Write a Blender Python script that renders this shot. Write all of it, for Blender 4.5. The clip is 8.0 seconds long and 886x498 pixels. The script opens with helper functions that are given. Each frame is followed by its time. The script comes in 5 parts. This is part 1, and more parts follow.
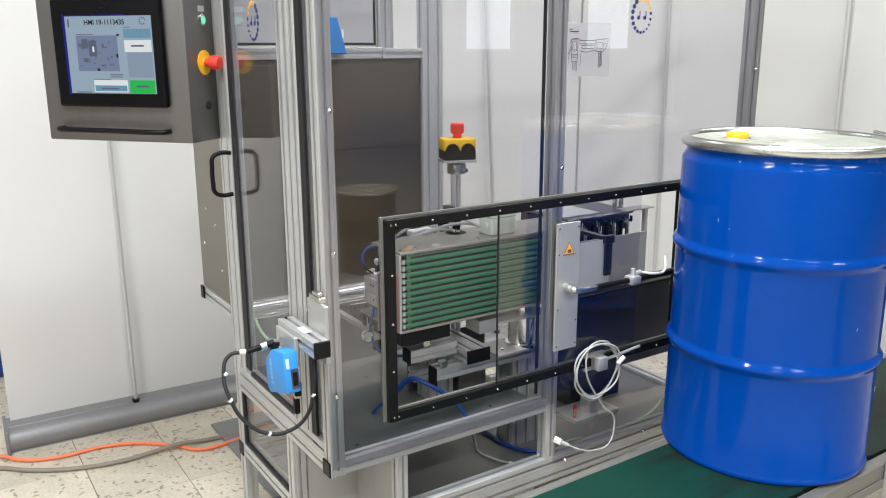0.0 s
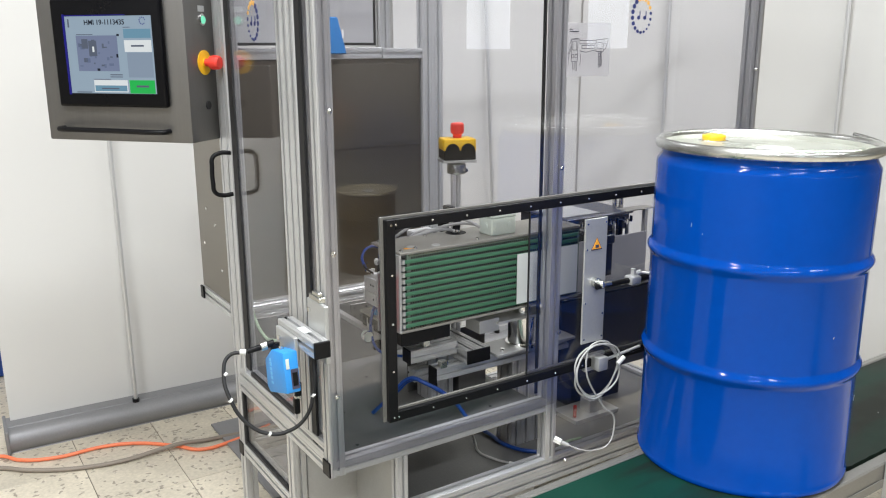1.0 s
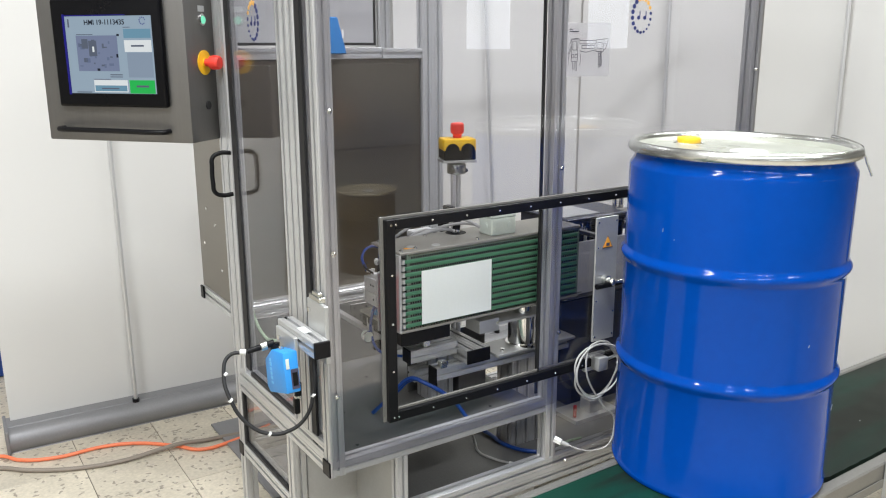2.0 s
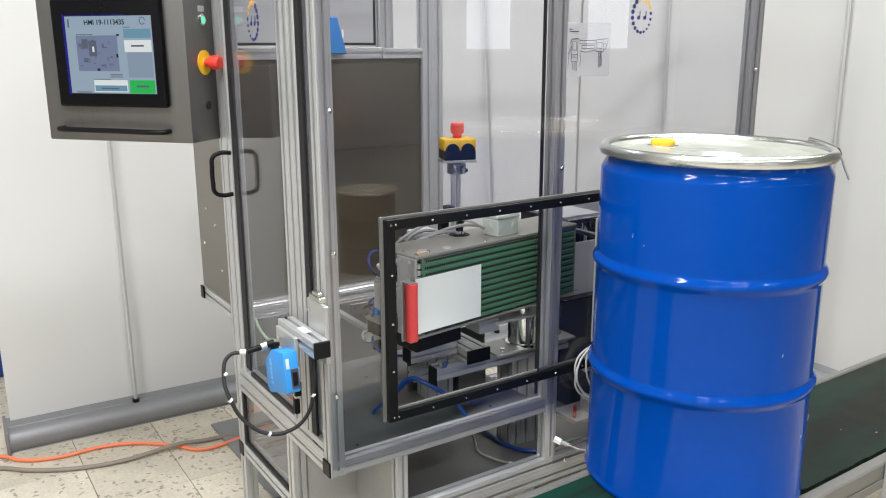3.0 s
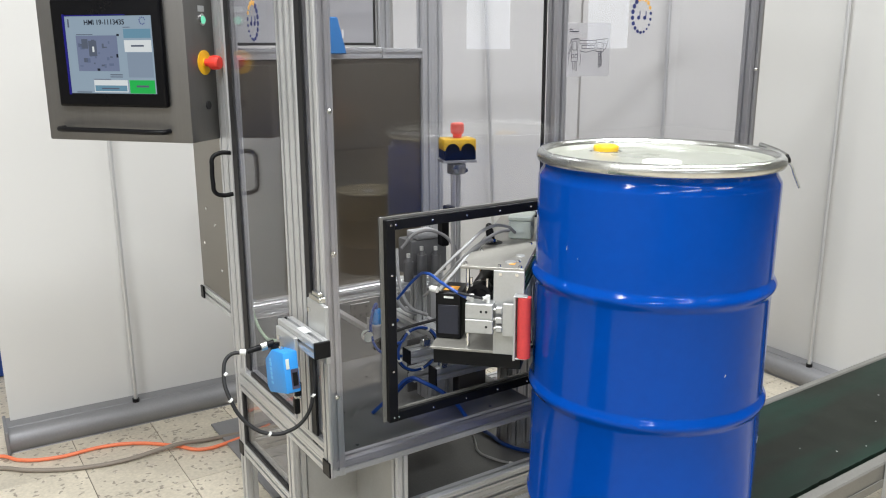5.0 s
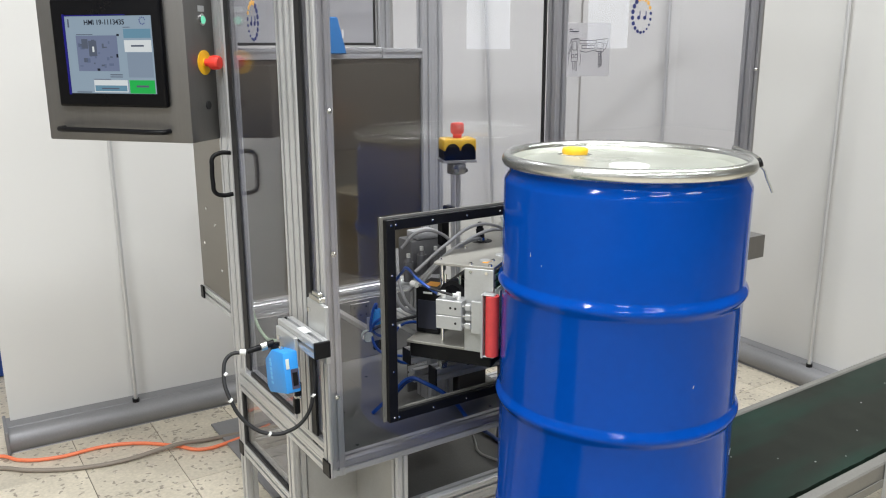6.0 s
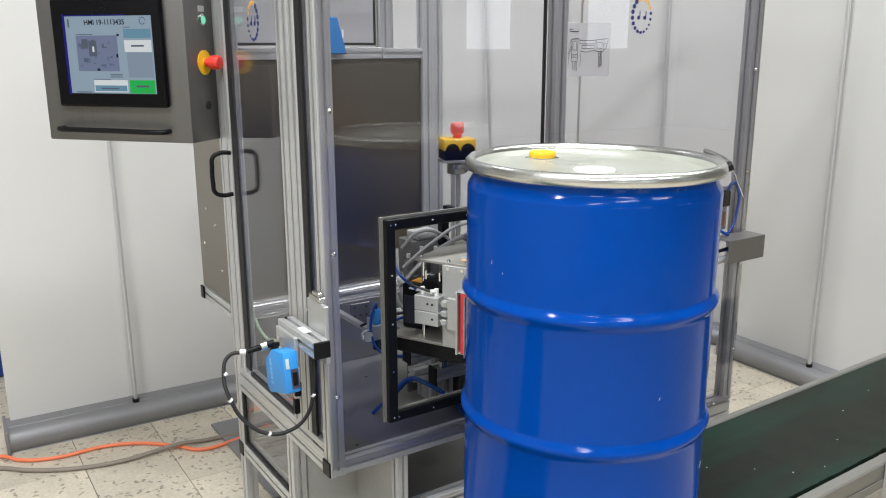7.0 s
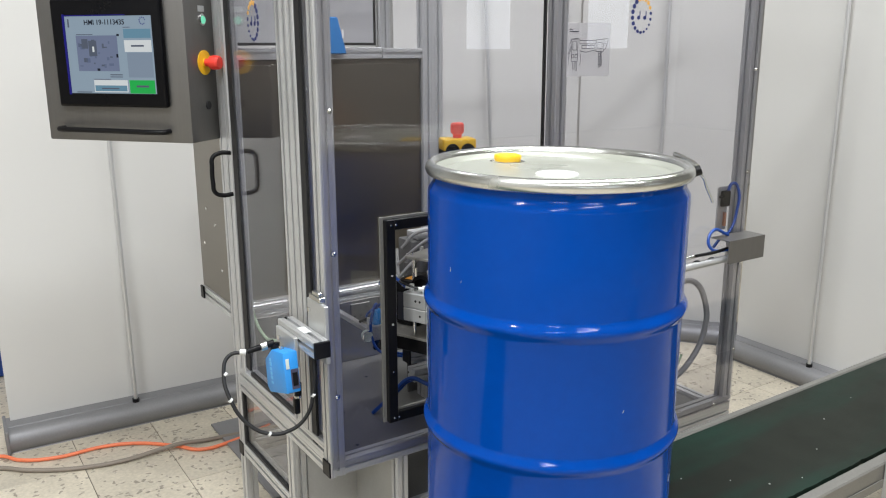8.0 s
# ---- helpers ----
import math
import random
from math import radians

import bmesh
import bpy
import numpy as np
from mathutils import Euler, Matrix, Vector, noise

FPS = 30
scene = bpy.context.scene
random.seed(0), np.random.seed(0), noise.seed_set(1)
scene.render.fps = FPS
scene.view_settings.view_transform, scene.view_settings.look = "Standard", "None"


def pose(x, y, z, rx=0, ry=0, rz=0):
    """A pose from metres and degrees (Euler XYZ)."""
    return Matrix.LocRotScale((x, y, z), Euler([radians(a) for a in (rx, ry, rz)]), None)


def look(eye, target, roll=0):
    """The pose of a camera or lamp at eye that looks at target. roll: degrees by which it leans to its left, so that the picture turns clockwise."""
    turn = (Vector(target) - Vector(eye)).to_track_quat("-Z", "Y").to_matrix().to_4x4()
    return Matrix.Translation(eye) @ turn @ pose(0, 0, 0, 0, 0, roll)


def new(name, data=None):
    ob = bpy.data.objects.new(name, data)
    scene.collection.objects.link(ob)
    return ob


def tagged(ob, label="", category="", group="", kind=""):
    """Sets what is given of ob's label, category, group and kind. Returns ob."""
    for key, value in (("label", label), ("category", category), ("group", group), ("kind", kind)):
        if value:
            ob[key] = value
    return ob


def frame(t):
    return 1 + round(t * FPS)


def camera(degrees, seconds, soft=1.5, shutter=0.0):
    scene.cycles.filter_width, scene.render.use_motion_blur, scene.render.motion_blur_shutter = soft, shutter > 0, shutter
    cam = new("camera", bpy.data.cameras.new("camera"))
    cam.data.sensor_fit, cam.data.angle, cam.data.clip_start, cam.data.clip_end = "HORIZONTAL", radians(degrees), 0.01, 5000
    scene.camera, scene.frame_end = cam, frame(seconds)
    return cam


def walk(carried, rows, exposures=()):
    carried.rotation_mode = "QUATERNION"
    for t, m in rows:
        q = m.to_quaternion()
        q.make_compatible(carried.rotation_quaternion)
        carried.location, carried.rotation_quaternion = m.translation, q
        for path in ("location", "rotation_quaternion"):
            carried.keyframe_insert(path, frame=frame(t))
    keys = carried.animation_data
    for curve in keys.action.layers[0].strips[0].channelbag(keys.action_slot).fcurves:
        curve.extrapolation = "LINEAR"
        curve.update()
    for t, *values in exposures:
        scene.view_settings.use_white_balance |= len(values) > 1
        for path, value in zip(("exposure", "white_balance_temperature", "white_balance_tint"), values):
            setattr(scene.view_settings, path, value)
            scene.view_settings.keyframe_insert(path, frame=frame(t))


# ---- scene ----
# ---- camera: stands still on a tripod ----
cam = camera(56.816, 8.0, soft=1.1)
YAW, PITCH = radians(33.156), radians(-13.826)
EYE = (0.0, 0.0, 1.52)
AIM = (math.sin(YAW) * math.cos(PITCH), math.cos(YAW) * math.cos(PITCH), 1.52 + math.sin(PITCH))
walk(cam, [(0.0, look(EYE, AIM, -0.203)), (8.0, look(EYE, AIM, -0.203))],
     exposures=[(0.0, -0.04), (1.5, -0.05), (3.0, -0.08), (4.0, -0.14), (6.0, -0.23), (8.0, -0.30)])

# ---- light: a hall with ceiling luminaires and a window band behind the camera ----
world = bpy.data.worlds.new("sky")
scene.world = world
world.use_nodes = True
wn = world.node_tree
sky = wn.nodes.new("ShaderNodeTexSky")
sky.sky_type, sky.sun_disc, sky.sun_elevation, sky.sun_rotation = "NISHITA", False, radians(40), radians(200)
wn.links.new(sky.outputs[0], wn.nodes["Background"].inputs[0])
wn.nodes["Background"].inputs[1].default_value = 0.08

LAMPS = [(-2.0, 0.5, 178), (0.4, 1.0, 162), (2.8, 1.2, 122), (5.2, 1.2, 70), (-2.2, -2.8, 130), (0.6, -2.8, 85), (3.4, -2.8, 75), (1.0, 4.6, 40)]
WINDOWS = [(-3.0, -1.2), (0.6, 2.4), (7.9, 8.9), (10.58, 11.7)]
WINDOW_WATTS, SILL = 13, 1.44
ROOM = (-4.2, 13.0, -8.0, 5.8, 4.6)


# ---- materials ----
def mat(name, color, rough=0.5, metal=0.0, vary=0.08, scale=12.0, bump=0.0, stretch=(1, 1, 1), fine=160.0, spec=0.5, tint=None, coat=0.0):
    m = bpy.data.materials.new(name)
    m.use_nodes = True
    n, l = m.node_tree.nodes, m.node_tree.links
    b = n["Principled BSDF"]
    co, mp = n.new("ShaderNodeTexCoord"), n.new("ShaderNodeMapping")
    mp.inputs["Scale"].default_value = stretch
    l.new(co.outputs["Object"], mp.inputs["Vector"])
    big, small = n.new("ShaderNodeTexNoise"), n.new("ShaderNodeTexNoise")
    big.inputs["Scale"].default_value, small.inputs["Scale"].default_value = scale, fine
    big.inputs["Detail"].default_value = small.inputs["Detail"].default_value = 4
    l.new(mp.outputs[0], big.inputs["Vector"])
    l.new(mp.outputs[0], small.inputs["Vector"])
    add = n.new("ShaderNodeMath")
    add.operation = "MULTIPLY_ADD"
    add.inputs[1].default_value = 0.45
    l.new(small.outputs[0], add.inputs[0])
    half = n.new("ShaderNodeMath")
    half.operation = "MULTIPLY"
    half.inputs[1].default_value = 0.55
    l.new(big.outputs[0], half.inputs[0])
    l.new(half.outputs[0], add.inputs[2])
    ramp = n.new("ShaderNodeMapRange")
    ramp.inputs["From Min"].default_value, ramp.inputs["From Max"].default_value = 0.3, 0.7
    l.new(add.outputs[0], ramp.inputs["Value"])
    mix = n.new("ShaderNodeMix")
    mix.data_type = "RGBA"
    lo = [max(0, c * (1 - vary)) for c in color]
    hi = [min(1, c * (1 + vary)) for c in (tint or color)]
    mix.inputs["A"].default_value, mix.inputs["B"].default_value = (*lo, 1), (*hi, 1)
    l.new(ramp.outputs[0], mix.inputs["Factor"])
    l.new(mix.outputs["Result"], b.inputs["Base Color"])
    rr = n.new("ShaderNodeMapRange")
    rr.inputs["To Min"].default_value, rr.inputs["To Max"].default_value = rough * 0.85, min(1, rough * 1.2)
    l.new(big.outputs[0], rr.inputs["Value"])
    l.new(rr.outputs[0], b.inputs["Roughness"])
    b.inputs["Metallic"].default_value = metal
    b.inputs["Specular IOR Level"].default_value = spec
    b.inputs["Coat Weight"].default_value = coat
    if bump:
        bp = n.new("ShaderNodeBump")
        bp.inputs["Strength"].default_value, bp.inputs["Distance"].default_value = bump, 0.002
        l.new(small.outputs[0], bp.inputs["Height"])
        l.new(bp.outputs[0], b.inputs["Normal"])
    return m


def clear(name, tint, rough=0.0, gloss=0.04):
    m = bpy.data.materials.new(name)
    m.use_nodes = True
    n, l = m.node_tree.nodes, m.node_tree.links
    n.remove(n["Principled BSDF"])
    tr, gl, mx = n.new("ShaderNodeBsdfTransparent"), n.new("ShaderNodeBsdfGlossy"), n.new("ShaderNodeMixShader")
    tr.inputs[0].default_value = (*tint, 1)
    gl.inputs["Roughness"].default_value = rough
    lw, pw, ma = n.new("ShaderNodeLayerWeight"), n.new("ShaderNodeMath"), n.new("ShaderNodeMath")
    lw.inputs[0].default_value = 0.5
    pw.operation, pw.inputs[1].default_value = "POWER", 5.0
    ma.operation, ma.inputs[1].default_value, ma.inputs[2].default_value = "MULTIPLY_ADD", 1.0 - gloss, gloss
    l.new(lw.outputs["Facing"], pw.inputs[0])
    l.new(pw.outputs[0], ma.inputs[0])
    l.new(ma.outputs[0], mx.inputs[0])
    l.new(tr.outputs[0], mx.inputs[1])
    l.new(gl.outputs[0], mx.inputs[2])
    l.new(mx.outputs[0], n["Material Output"].inputs[0])
    return m


def glow(name, color, power):
    m = bpy.data.materials.new(name)
    m.use_nodes = True
    b = m.node_tree.nodes["Principled BSDF"]
    b.inputs["Base Color"].default_value = (*[c * 0.04 for c in color], 1)
    b.inputs["Emission Color"].default_value = (*color, 1)
    b.inputs["Emission Strength"].default_value = power
    b.inputs["Roughness"].default_value = 0.4
    b.inputs["Specular IOR Level"].default_value = 0.2
    return m


def terrazzo():
    m = mat("terrazzo", (0.58, 0.525, 0.425), 0.42, 0, 0.24, 6.0, 0.0, fine=75)
    n, l = m.node_tree.nodes, m.node_tree.links
    b = n["Principled BSDF"]
    was = b.inputs["Base Color"].links[0].from_socket
    info, co = n.new("ShaderNodeObjectInfo"), n.new("ShaderNodeTexCoord")
    geo = n.new("ShaderNodeNewGeometry")
    vor = n.new("ShaderNodeTexVoronoi")
    vor.inputs["Scale"].default_value = 44
    wob = n.new("ShaderNodeTexNoise")
    wob.inputs["Scale"].default_value = 30
    addv = n.new("ShaderNodeMixRGB")
    addv.blend_type, addv.inputs[0].default_value = "ADD", 0.06
    l.new(geo.outputs["Position"], addv.inputs[1])
    l.new(geo.outputs["Position"], wob.inputs["Vector"])
    l.new(wob.outputs["Color"], addv.inputs[2])
    l.new(addv.outputs[0], vor.inputs["Vector"])
    pick = n.new("ShaderNodeSeparateColor")
    l.new(vor.outputs["Color"], pick.inputs[0])
    rare = n.new("ShaderNodeMath")
    rare.operation, rare.inputs[1].default_value = "GREATER_THAN", 0.66
    l.new(pick.outputs[0], rare.inputs[0])
    near = n.new("ShaderNodeMapRange")
    near.inputs["From Min"].default_value, near.inputs["From Max"].default_value = 0.46, 0.30
    l.new(vor.outputs["Distance"], near.inputs["Value"])
    both = n.new("ShaderNodeMath")
    both.operation = "MULTIPLY"
    l.new(rare.outputs[0], both.inputs[0])
    l.new(near.outputs[0], both.inputs[1])
    chip = n.new("ShaderNodeMix")
    chip.data_type = "RGBA"
    chip.inputs["B"].default_value = (0.29, 0.255, 0.205, 1)
    l.new(both.outputs[0], chip.inputs["Factor"])
    l.new(was, chip.inputs["A"])
    lum = n.new("ShaderNodeMapRange")
    lum.inputs["To Min"].default_value, lum.inputs["To Max"].default_value = 0.9, 1.08
    l.new(info.outputs["Random"], lum.inputs["Value"])
    fin = n.new("ShaderNodeVectorMath")
    fin.operation = "SCALE"
    l.new(chip.outputs["Result"], fin.inputs[0])
    l.new(lum.outputs[0], fin.inputs["Scale"])
    l.new(fin.outputs[0], b.inputs["Base Color"])
    return m


def belt_rubber():
    """Green belt cover, worn black with grime on one stretch of its length."""
    m = mat("belt_cover", (0.005, 0.040, 0.027), 0.5, 0, 0.2, 9, 0.25, fine=300, spec=0.18)
    n, l = m.node_tree.nodes, m.node_tree.links
    b = n["Principled BSDF"]
    was = b.inputs["Base Color"].links[0].from_socket
    co, sp, ns = n.new("ShaderNodeTexCoord"), n.new("ShaderNodeSeparateXYZ"), n.new("ShaderNodeTexNoise")
    l.new(co.outputs["Object"], sp.inputs[0])
    mp = n.new("ShaderNodeMapping")
    mp.inputs["Scale"].default_value = (1.2, 9, 1)
    l.new(co.outputs["Object"], mp.inputs[0])
    l.new(mp.outputs[0], ns.inputs["Vector"])
    ns.inputs["Scale"].default_value, ns.inputs["Detail"].default_value = 2.2, 5
    edge = n.new("ShaderNodeMath")
    edge.operation, edge.inputs[1].default_value = "MULTIPLY_ADD", 0.9
    l.new(ns.outputs[0], edge.inputs[0])
    l.new(sp.outputs["X"], edge.inputs[2])
    mr = n.new("ShaderNodeMapRange")
    mr.inputs["From Min"].default_value, mr.inputs["From Max"].default_value = 0.05, 0.32
    l.new(edge.outputs[0], mr.inputs["Value"])
    mx = n.new("ShaderNodeMix")
    mx.data_type = "RGBA"
    mx.inputs["B"].default_value = (0.011, 0.014, 0.010, 1)
    tilt, streak, lift, part_ = n.new("ShaderNodeMapping"), n.new("ShaderNodeTexNoise"), n.new("ShaderNodeMapRange"), n.new("ShaderNodeMath")
    tilt.inputs["Rotation"].default_value, tilt.inputs["Scale"].default_value = (0, 0, 0.5), (0.7, 5.0, 1)
    l.new(co.outputs["Object"], tilt.inputs[0])
    l.new(tilt.outputs[0], streak.inputs["Vector"])
    streak.inputs["Scale"].default_value, streak.inputs["Detail"].default_value = 1.6, 6
    lift.inputs["From Min"].default_value, lift.inputs["From Max"].default_value = 0.52, 0.72
    lift.inputs["To Min"].default_value, lift.inputs["To Max"].default_value = 1.0, 0.45
    l.new(streak.outputs[0], lift.inputs["Value"])
    part_.operation = "MULTIPLY"
    l.new(mr.outputs[0], part_.inputs[0])
    l.new(lift.outputs[0], part_.inputs[1])
    l.new(part_.outputs[0], mx.inputs["Factor"])
    l.new(was, mx.inputs["A"])
    l.new(mx.outputs["Result"], b.inputs["Base Color"])
    return m


ALU = mat("anodised_aluminium", (0.585, 0.59, 0.595), 0.33, 0.60, 0.06, 8, 0.05, (1, 1, 1), 240)
ALU_MATT = mat("milled_aluminium", (0.50, 0.505, 0.50), 0.42, 0.55, 0.06, 14, 0.06)
STEEL = mat("brushed_steel", (0.235, 0.213, 0.178), 0.29, 0.95, 0.03, 0.9, 0.0, (1, 1, 12), 5)
STEEL_UP = mat("brushed_steel_sheet", (0.168, 0.163, 0.157), 0.36, 0.6, 0.07, 3, 0.02, (30, 30, 1.5), 30)
PLATE = mat("grey_base_sheet", (0.175, 0.173, 0.168), 0.46, 0.35, 0.14, 6, 0.05)
PLATE_DARK = mat("dark_suction_sheet", (0.15, 0.20, 0.16), 0.5, 0.2, 0.1, 30)
GUNMETAL = mat("grey_housing", (0.16, 0.16, 0.165), 0.45, 0.2, 0.1)
GREY_PANEL = mat("pale_grey_panel", (0.42, 0.42, 0.43), 0.6, 0, 0.05)
GLOSS_BLACK = mat("gloss_black_glass", (0.004, 0.004, 0.005), 0.22, 0, 0.1, spec=0.12)
WORN = mat("worn_grey_plate", (0.30, 0.29, 0.26), 0.42, 0.35, 0.12, 9, 0.05)
CHROME = mat("chrome", (0.78, 0.78, 0.77), 0.12, 1.0, 0.03)
BLACK = mat("black_plastic", (0.006, 0.006, 0.007), 0.38, 0, 0.2, 30, 0.08, spec=0.2)
RUBBER = mat("black_rubber", (0.011, 0.011, 0.012), 0.6, 0, 0.2, 30, 0.1)
BLUE = mat("blue_drum_paint", (0.0003, 0.052, 0.325), 0.085, 0.0, 0.07, 2.5, 0.02, fine=40, spec=0.15)
ZINC = mat("galvanised_ring", (0.62, 0.63, 0.60), 0.25, 0.95, 0.1, 14, 0.05)
LID = mat("lid_enamel", (0.32, 0.33, 0.285), 0.28, 0.1, 0.06, 6, 0.02)
YELLOW = mat("yellow_plastic", (0.83, 0.50, 0.02), 0.35, 0, 0.06)
RED = mat("red_plastic", (0.72, 0.045, 0.03), 0.38, 0, 0.06)
RED_RUBBER = mat("red_roller_rubber", (0.58, 0.05, 0.05), 0.6, 0, 0.1, 40, 0.1)
ORANGE = mat("orange_hose", (0.85, 0.22, 0.10), 0.45, 0, 0.1)
WHITE = mat("white_plastic", (0.78, 0.78, 0.75), 0.4, 0, 0.04)


def thin_paper():
    m = mat("drawing_paper", (0.92, 0.92, 0.91), 0.7, 0, 0.02)
    n, l = m.node_tree.nodes, m.node_tree.links
    tl, mx = n.new("ShaderNodeBsdfTranslucent"), n.new("ShaderNodeMixShader")
    tl.inputs[0].default_value = (0.88, 0.88, 0.87, 1)
    mx.inputs[0].default_value = 0.12
    l.new(n["Principled BSDF"].outputs[0], mx.inputs[1])
    l.new(tl.outputs[0], mx.inputs[2])
    l.new(mx.outputs[0], n["Material Output"].inputs[0])
    return m


DRAWING = thin_paper()
PALE = mat("pale_grey_box", (0.60, 0.66, 0.60), 0.45, 0, 0.05)
PAPER = mat("label_paper", (0.80, 0.84, 0.82), 0.6, 0, 0.02)
FABRIC = mat("banner_fabric", (0.56, 0.555, 0.54), 0.75, 0, 0.03, 1.2, 0.05, fine=500)
CASSETTE = mat("satin_cassette", (0.25, 0.25, 0.26), 0.52, 0.45, 0.09, 7, 0.04)
PLASTER = mat("plaster", (0.50, 0.49, 0.47), 0.85, 0, 0.06, 1.5, 0.2)
GREEN = mat("green_belt", (0.055, 0.17, 0.095), 0.6, 0, 0.12, 20, 0.1)
DARK = mat("dark_navy_housing", (0.022, 0.024, 0.038), 0.32, 0.1, 0.15, 6, 0.03)
SENSOR_INK = mat("pale_blue_print", (0.16, 0.48, 0.82), 0.4, 0, 0.06)
SENSOR = mat("sensor_blue", (0.03, 0.28, 0.72), 0.38, 0, 0.06)
TUBE_BLUE = mat("blue_air_tube", (0.008, 0.055, 0.28), 0.3, 0, 0.1)
TUBE_GREY = mat("grey_cable", (0.34, 0.34, 0.34), 0.5, 0, 0.08)
TUBE_WHITE = mat("white_cable", (0.44, 0.44, 0.43), 0.5, 0, 0.05)
TUBE_BROWN = mat("taupe_cable", (0.24, 0.205, 0.17), 0.55, 0, 0.08)
TUBE_GREEN = mat("green_yellow_wire", (0.34, 0.46, 0.30), 0.5, 0, 0.3, 60)
GROUT = mat("dark_grout", (0.20, 0.175, 0.145), 0.9, 0, 0.2, 30, 0.2)
TERRAZZO = terrazzo()
BELT = belt_rubber()
RAIL = mat("dull_rail_metal", (0.19, 0.185, 0.17), 0.5, 0.3, 0.12, 4, 0.05)
PANE = clear("clear_polycarbonate", (0.910, 0.907, 0.928), gloss=0.055)
INK = mat("dark_ink", (0.05, 0.05, 0.09), 0.6, 0, 0.1)
AMBER = mat("amber_sign", (0.85, 0.38, 0.04), 0.5, 0, 0.05)
NAVY = mat("navy_dot", (0.02, 0.03, 0.14), 0.5, 0, 0.1)
WARM = mat("tan_dot", (0.72, 0.40, 0.10), 0.5, 0, 0.1)
SCR_PALE = glow("screen_pale", (0.36, 0.47, 0.58), 0.72)
SCR_MAP = glow("screen_map", (0.18, 0.22, 0.34), 0.85)
SCR_FIELD = glow("screen_field", (0.29, 0.37, 0.48), 0.72)
SCR_WHITE = glow("screen_white", (0.85, 0.90, 0.92), 0.75)
SCR_BLUE = glow("screen_button_blue", (0.22, 0.45, 0.62), 0.55)
SCR_GREEN = glow("screen_button_green", (0.02, 0.55, 0.10), 0.75)
SCR_INK = glow("screen_ink", (0.02, 0.03, 0.06), 0.3)
SCR_PATCH = glow("screen_patch", (0.13, 0.165, 0.27), 0.85)
SCR_DIM = glow("screen_dim_ink", (0.14, 0.17, 0.24), 0.6)
SCR_GLOW = glow("screen_glow_edge", (0.02, 0.015, 0.42), 0.42)
LIT_GREEN = glow("lit_green_button", (0.25, 0.95, 0.62), 0.9)
DIFFUSER = glow("lamp_diffuser", (1.0, 0.97, 0.92), 4.0)


# ---- building helpers ----
SHIFT = {}


def thing(name, at, label, category, group="", kind="", turn=None):
    """An Empty at the base of a thing; its parts are given in world space, or in its own space when turn is set."""
    ob = new(name)
    ob.empty_display_size = 0.05
    ob.matrix_basis = turn if turn is not None else Matrix.Translation(at)
    SHIFT[ob.name] = Matrix.Identity(4) if turn is not None else Matrix.Translation(at).inverted()
    return tagged(ob, label, category, group, kind)


def part(name, bm, material, parent=None, label="", sharp=32):
    bmesh.ops.recalc_face_normals(bm, faces=bm.faces)
    bm.normal_update()
    for f in bm.faces:
        f.smooth = True
    lim = radians(sharp)
    for e in bm.edges:
        if len(e.link_faces) == 2 and e.calc_face_angle(0) > lim:
            e.smooth = False
    me = bpy.data.meshes.new(name)
    bm.to_mesh(me)
    bm.free()
    me.materials.append(material)
    ob = new(name, me)
    if parent:
        ob.parent = parent
        ob.matrix_parent_inverse = SHIFT.get(parent.name, Matrix.Identity(4))
    if label:
        ob["label"] = label
    return ob


def solo(name, bm, material, label, category, group="", kind=""):
    return tagged(part(name, bm, material), label, category, group, kind)


def share(ob, name, at, parent):
    """Another object on the same mesh, moved by at."""
    o = new(name, ob.data)
    o.parent, o.matrix_parent_inverse = parent, SHIFT.get(parent.name, Matrix.Identity(4))
    o.location = at
    return o


def box(bm, a, b, bev=0.0, seg=1):
    v = [bm.verts.new((x, y, z)) for x in (a[0], b[0]) for y in (a[1], b[1]) for z in (a[2], b[2])]
    fs = [bm.faces.new([v[i] for i in q]) for q in ((0, 1, 3, 2), (4, 6, 7, 5), (0, 4, 5, 1), (2, 3, 7, 6), (0, 2, 6, 4), (1, 5, 7, 3))]
    if bev:
        es = {e for f in fs for e in f.edges}
        bmesh.ops.bevel(bm, geom=list(es), offset=bev, segments=seg, affect="EDGES", profile=0.5)
    return bm


def B(a, b, bev=0.0, seg=1):
    return box(bmesh.new(), a, b, bev, seg)


def cyl(bm, p, q, r, seg=20, r2=None):
    p, q = Vector(p), Vector(q)
    turn = (q - p).to_track_quat("Z", "Y").to_matrix().to_4x4()
    bmesh.ops.create_cone(bm, cap_ends=True, segments=seg, radius1=r, radius2=r if r2 is None else r2, depth=(q - p).length,
                          matrix=Matrix.Translation((p + q) / 2) @ turn)
    return bm


def C(p, q, r, seg=20, r2=None):
    return cyl(bmesh.new(), p, q, r, seg, r2)


def lathe(rows, seg=48, at=(0, 0, 0)):
    bm = bmesh.new()
    rings = []
    for r, z in rows:
        if r < 1e-5:
            rings.append([bm.verts.new((at[0], at[1], at[2] + z))])
        else:
            rings.append([bm.verts.new((at[0] + r * math.cos(2 * math.pi * i / seg), at[1] + r * math.sin(2 * math.pi * i / seg), at[2] + z)) for i in range(seg)])
    for a, b in zip(rings, rings[1:]):
        for i in range(seg):
            j = (i + 1) % seg
            q = [a[i % len(a)], a[j % len(a)], b[j % len(b)], b[i % len(b)]]
            u = []
            for w in q:
                if w not in u:
                    u.append(w)
            if len(u) > 2:
                bm.faces.new(u)
    bmesh.ops.recalc_face_normals(bm, faces=bm.faces)
    return bm


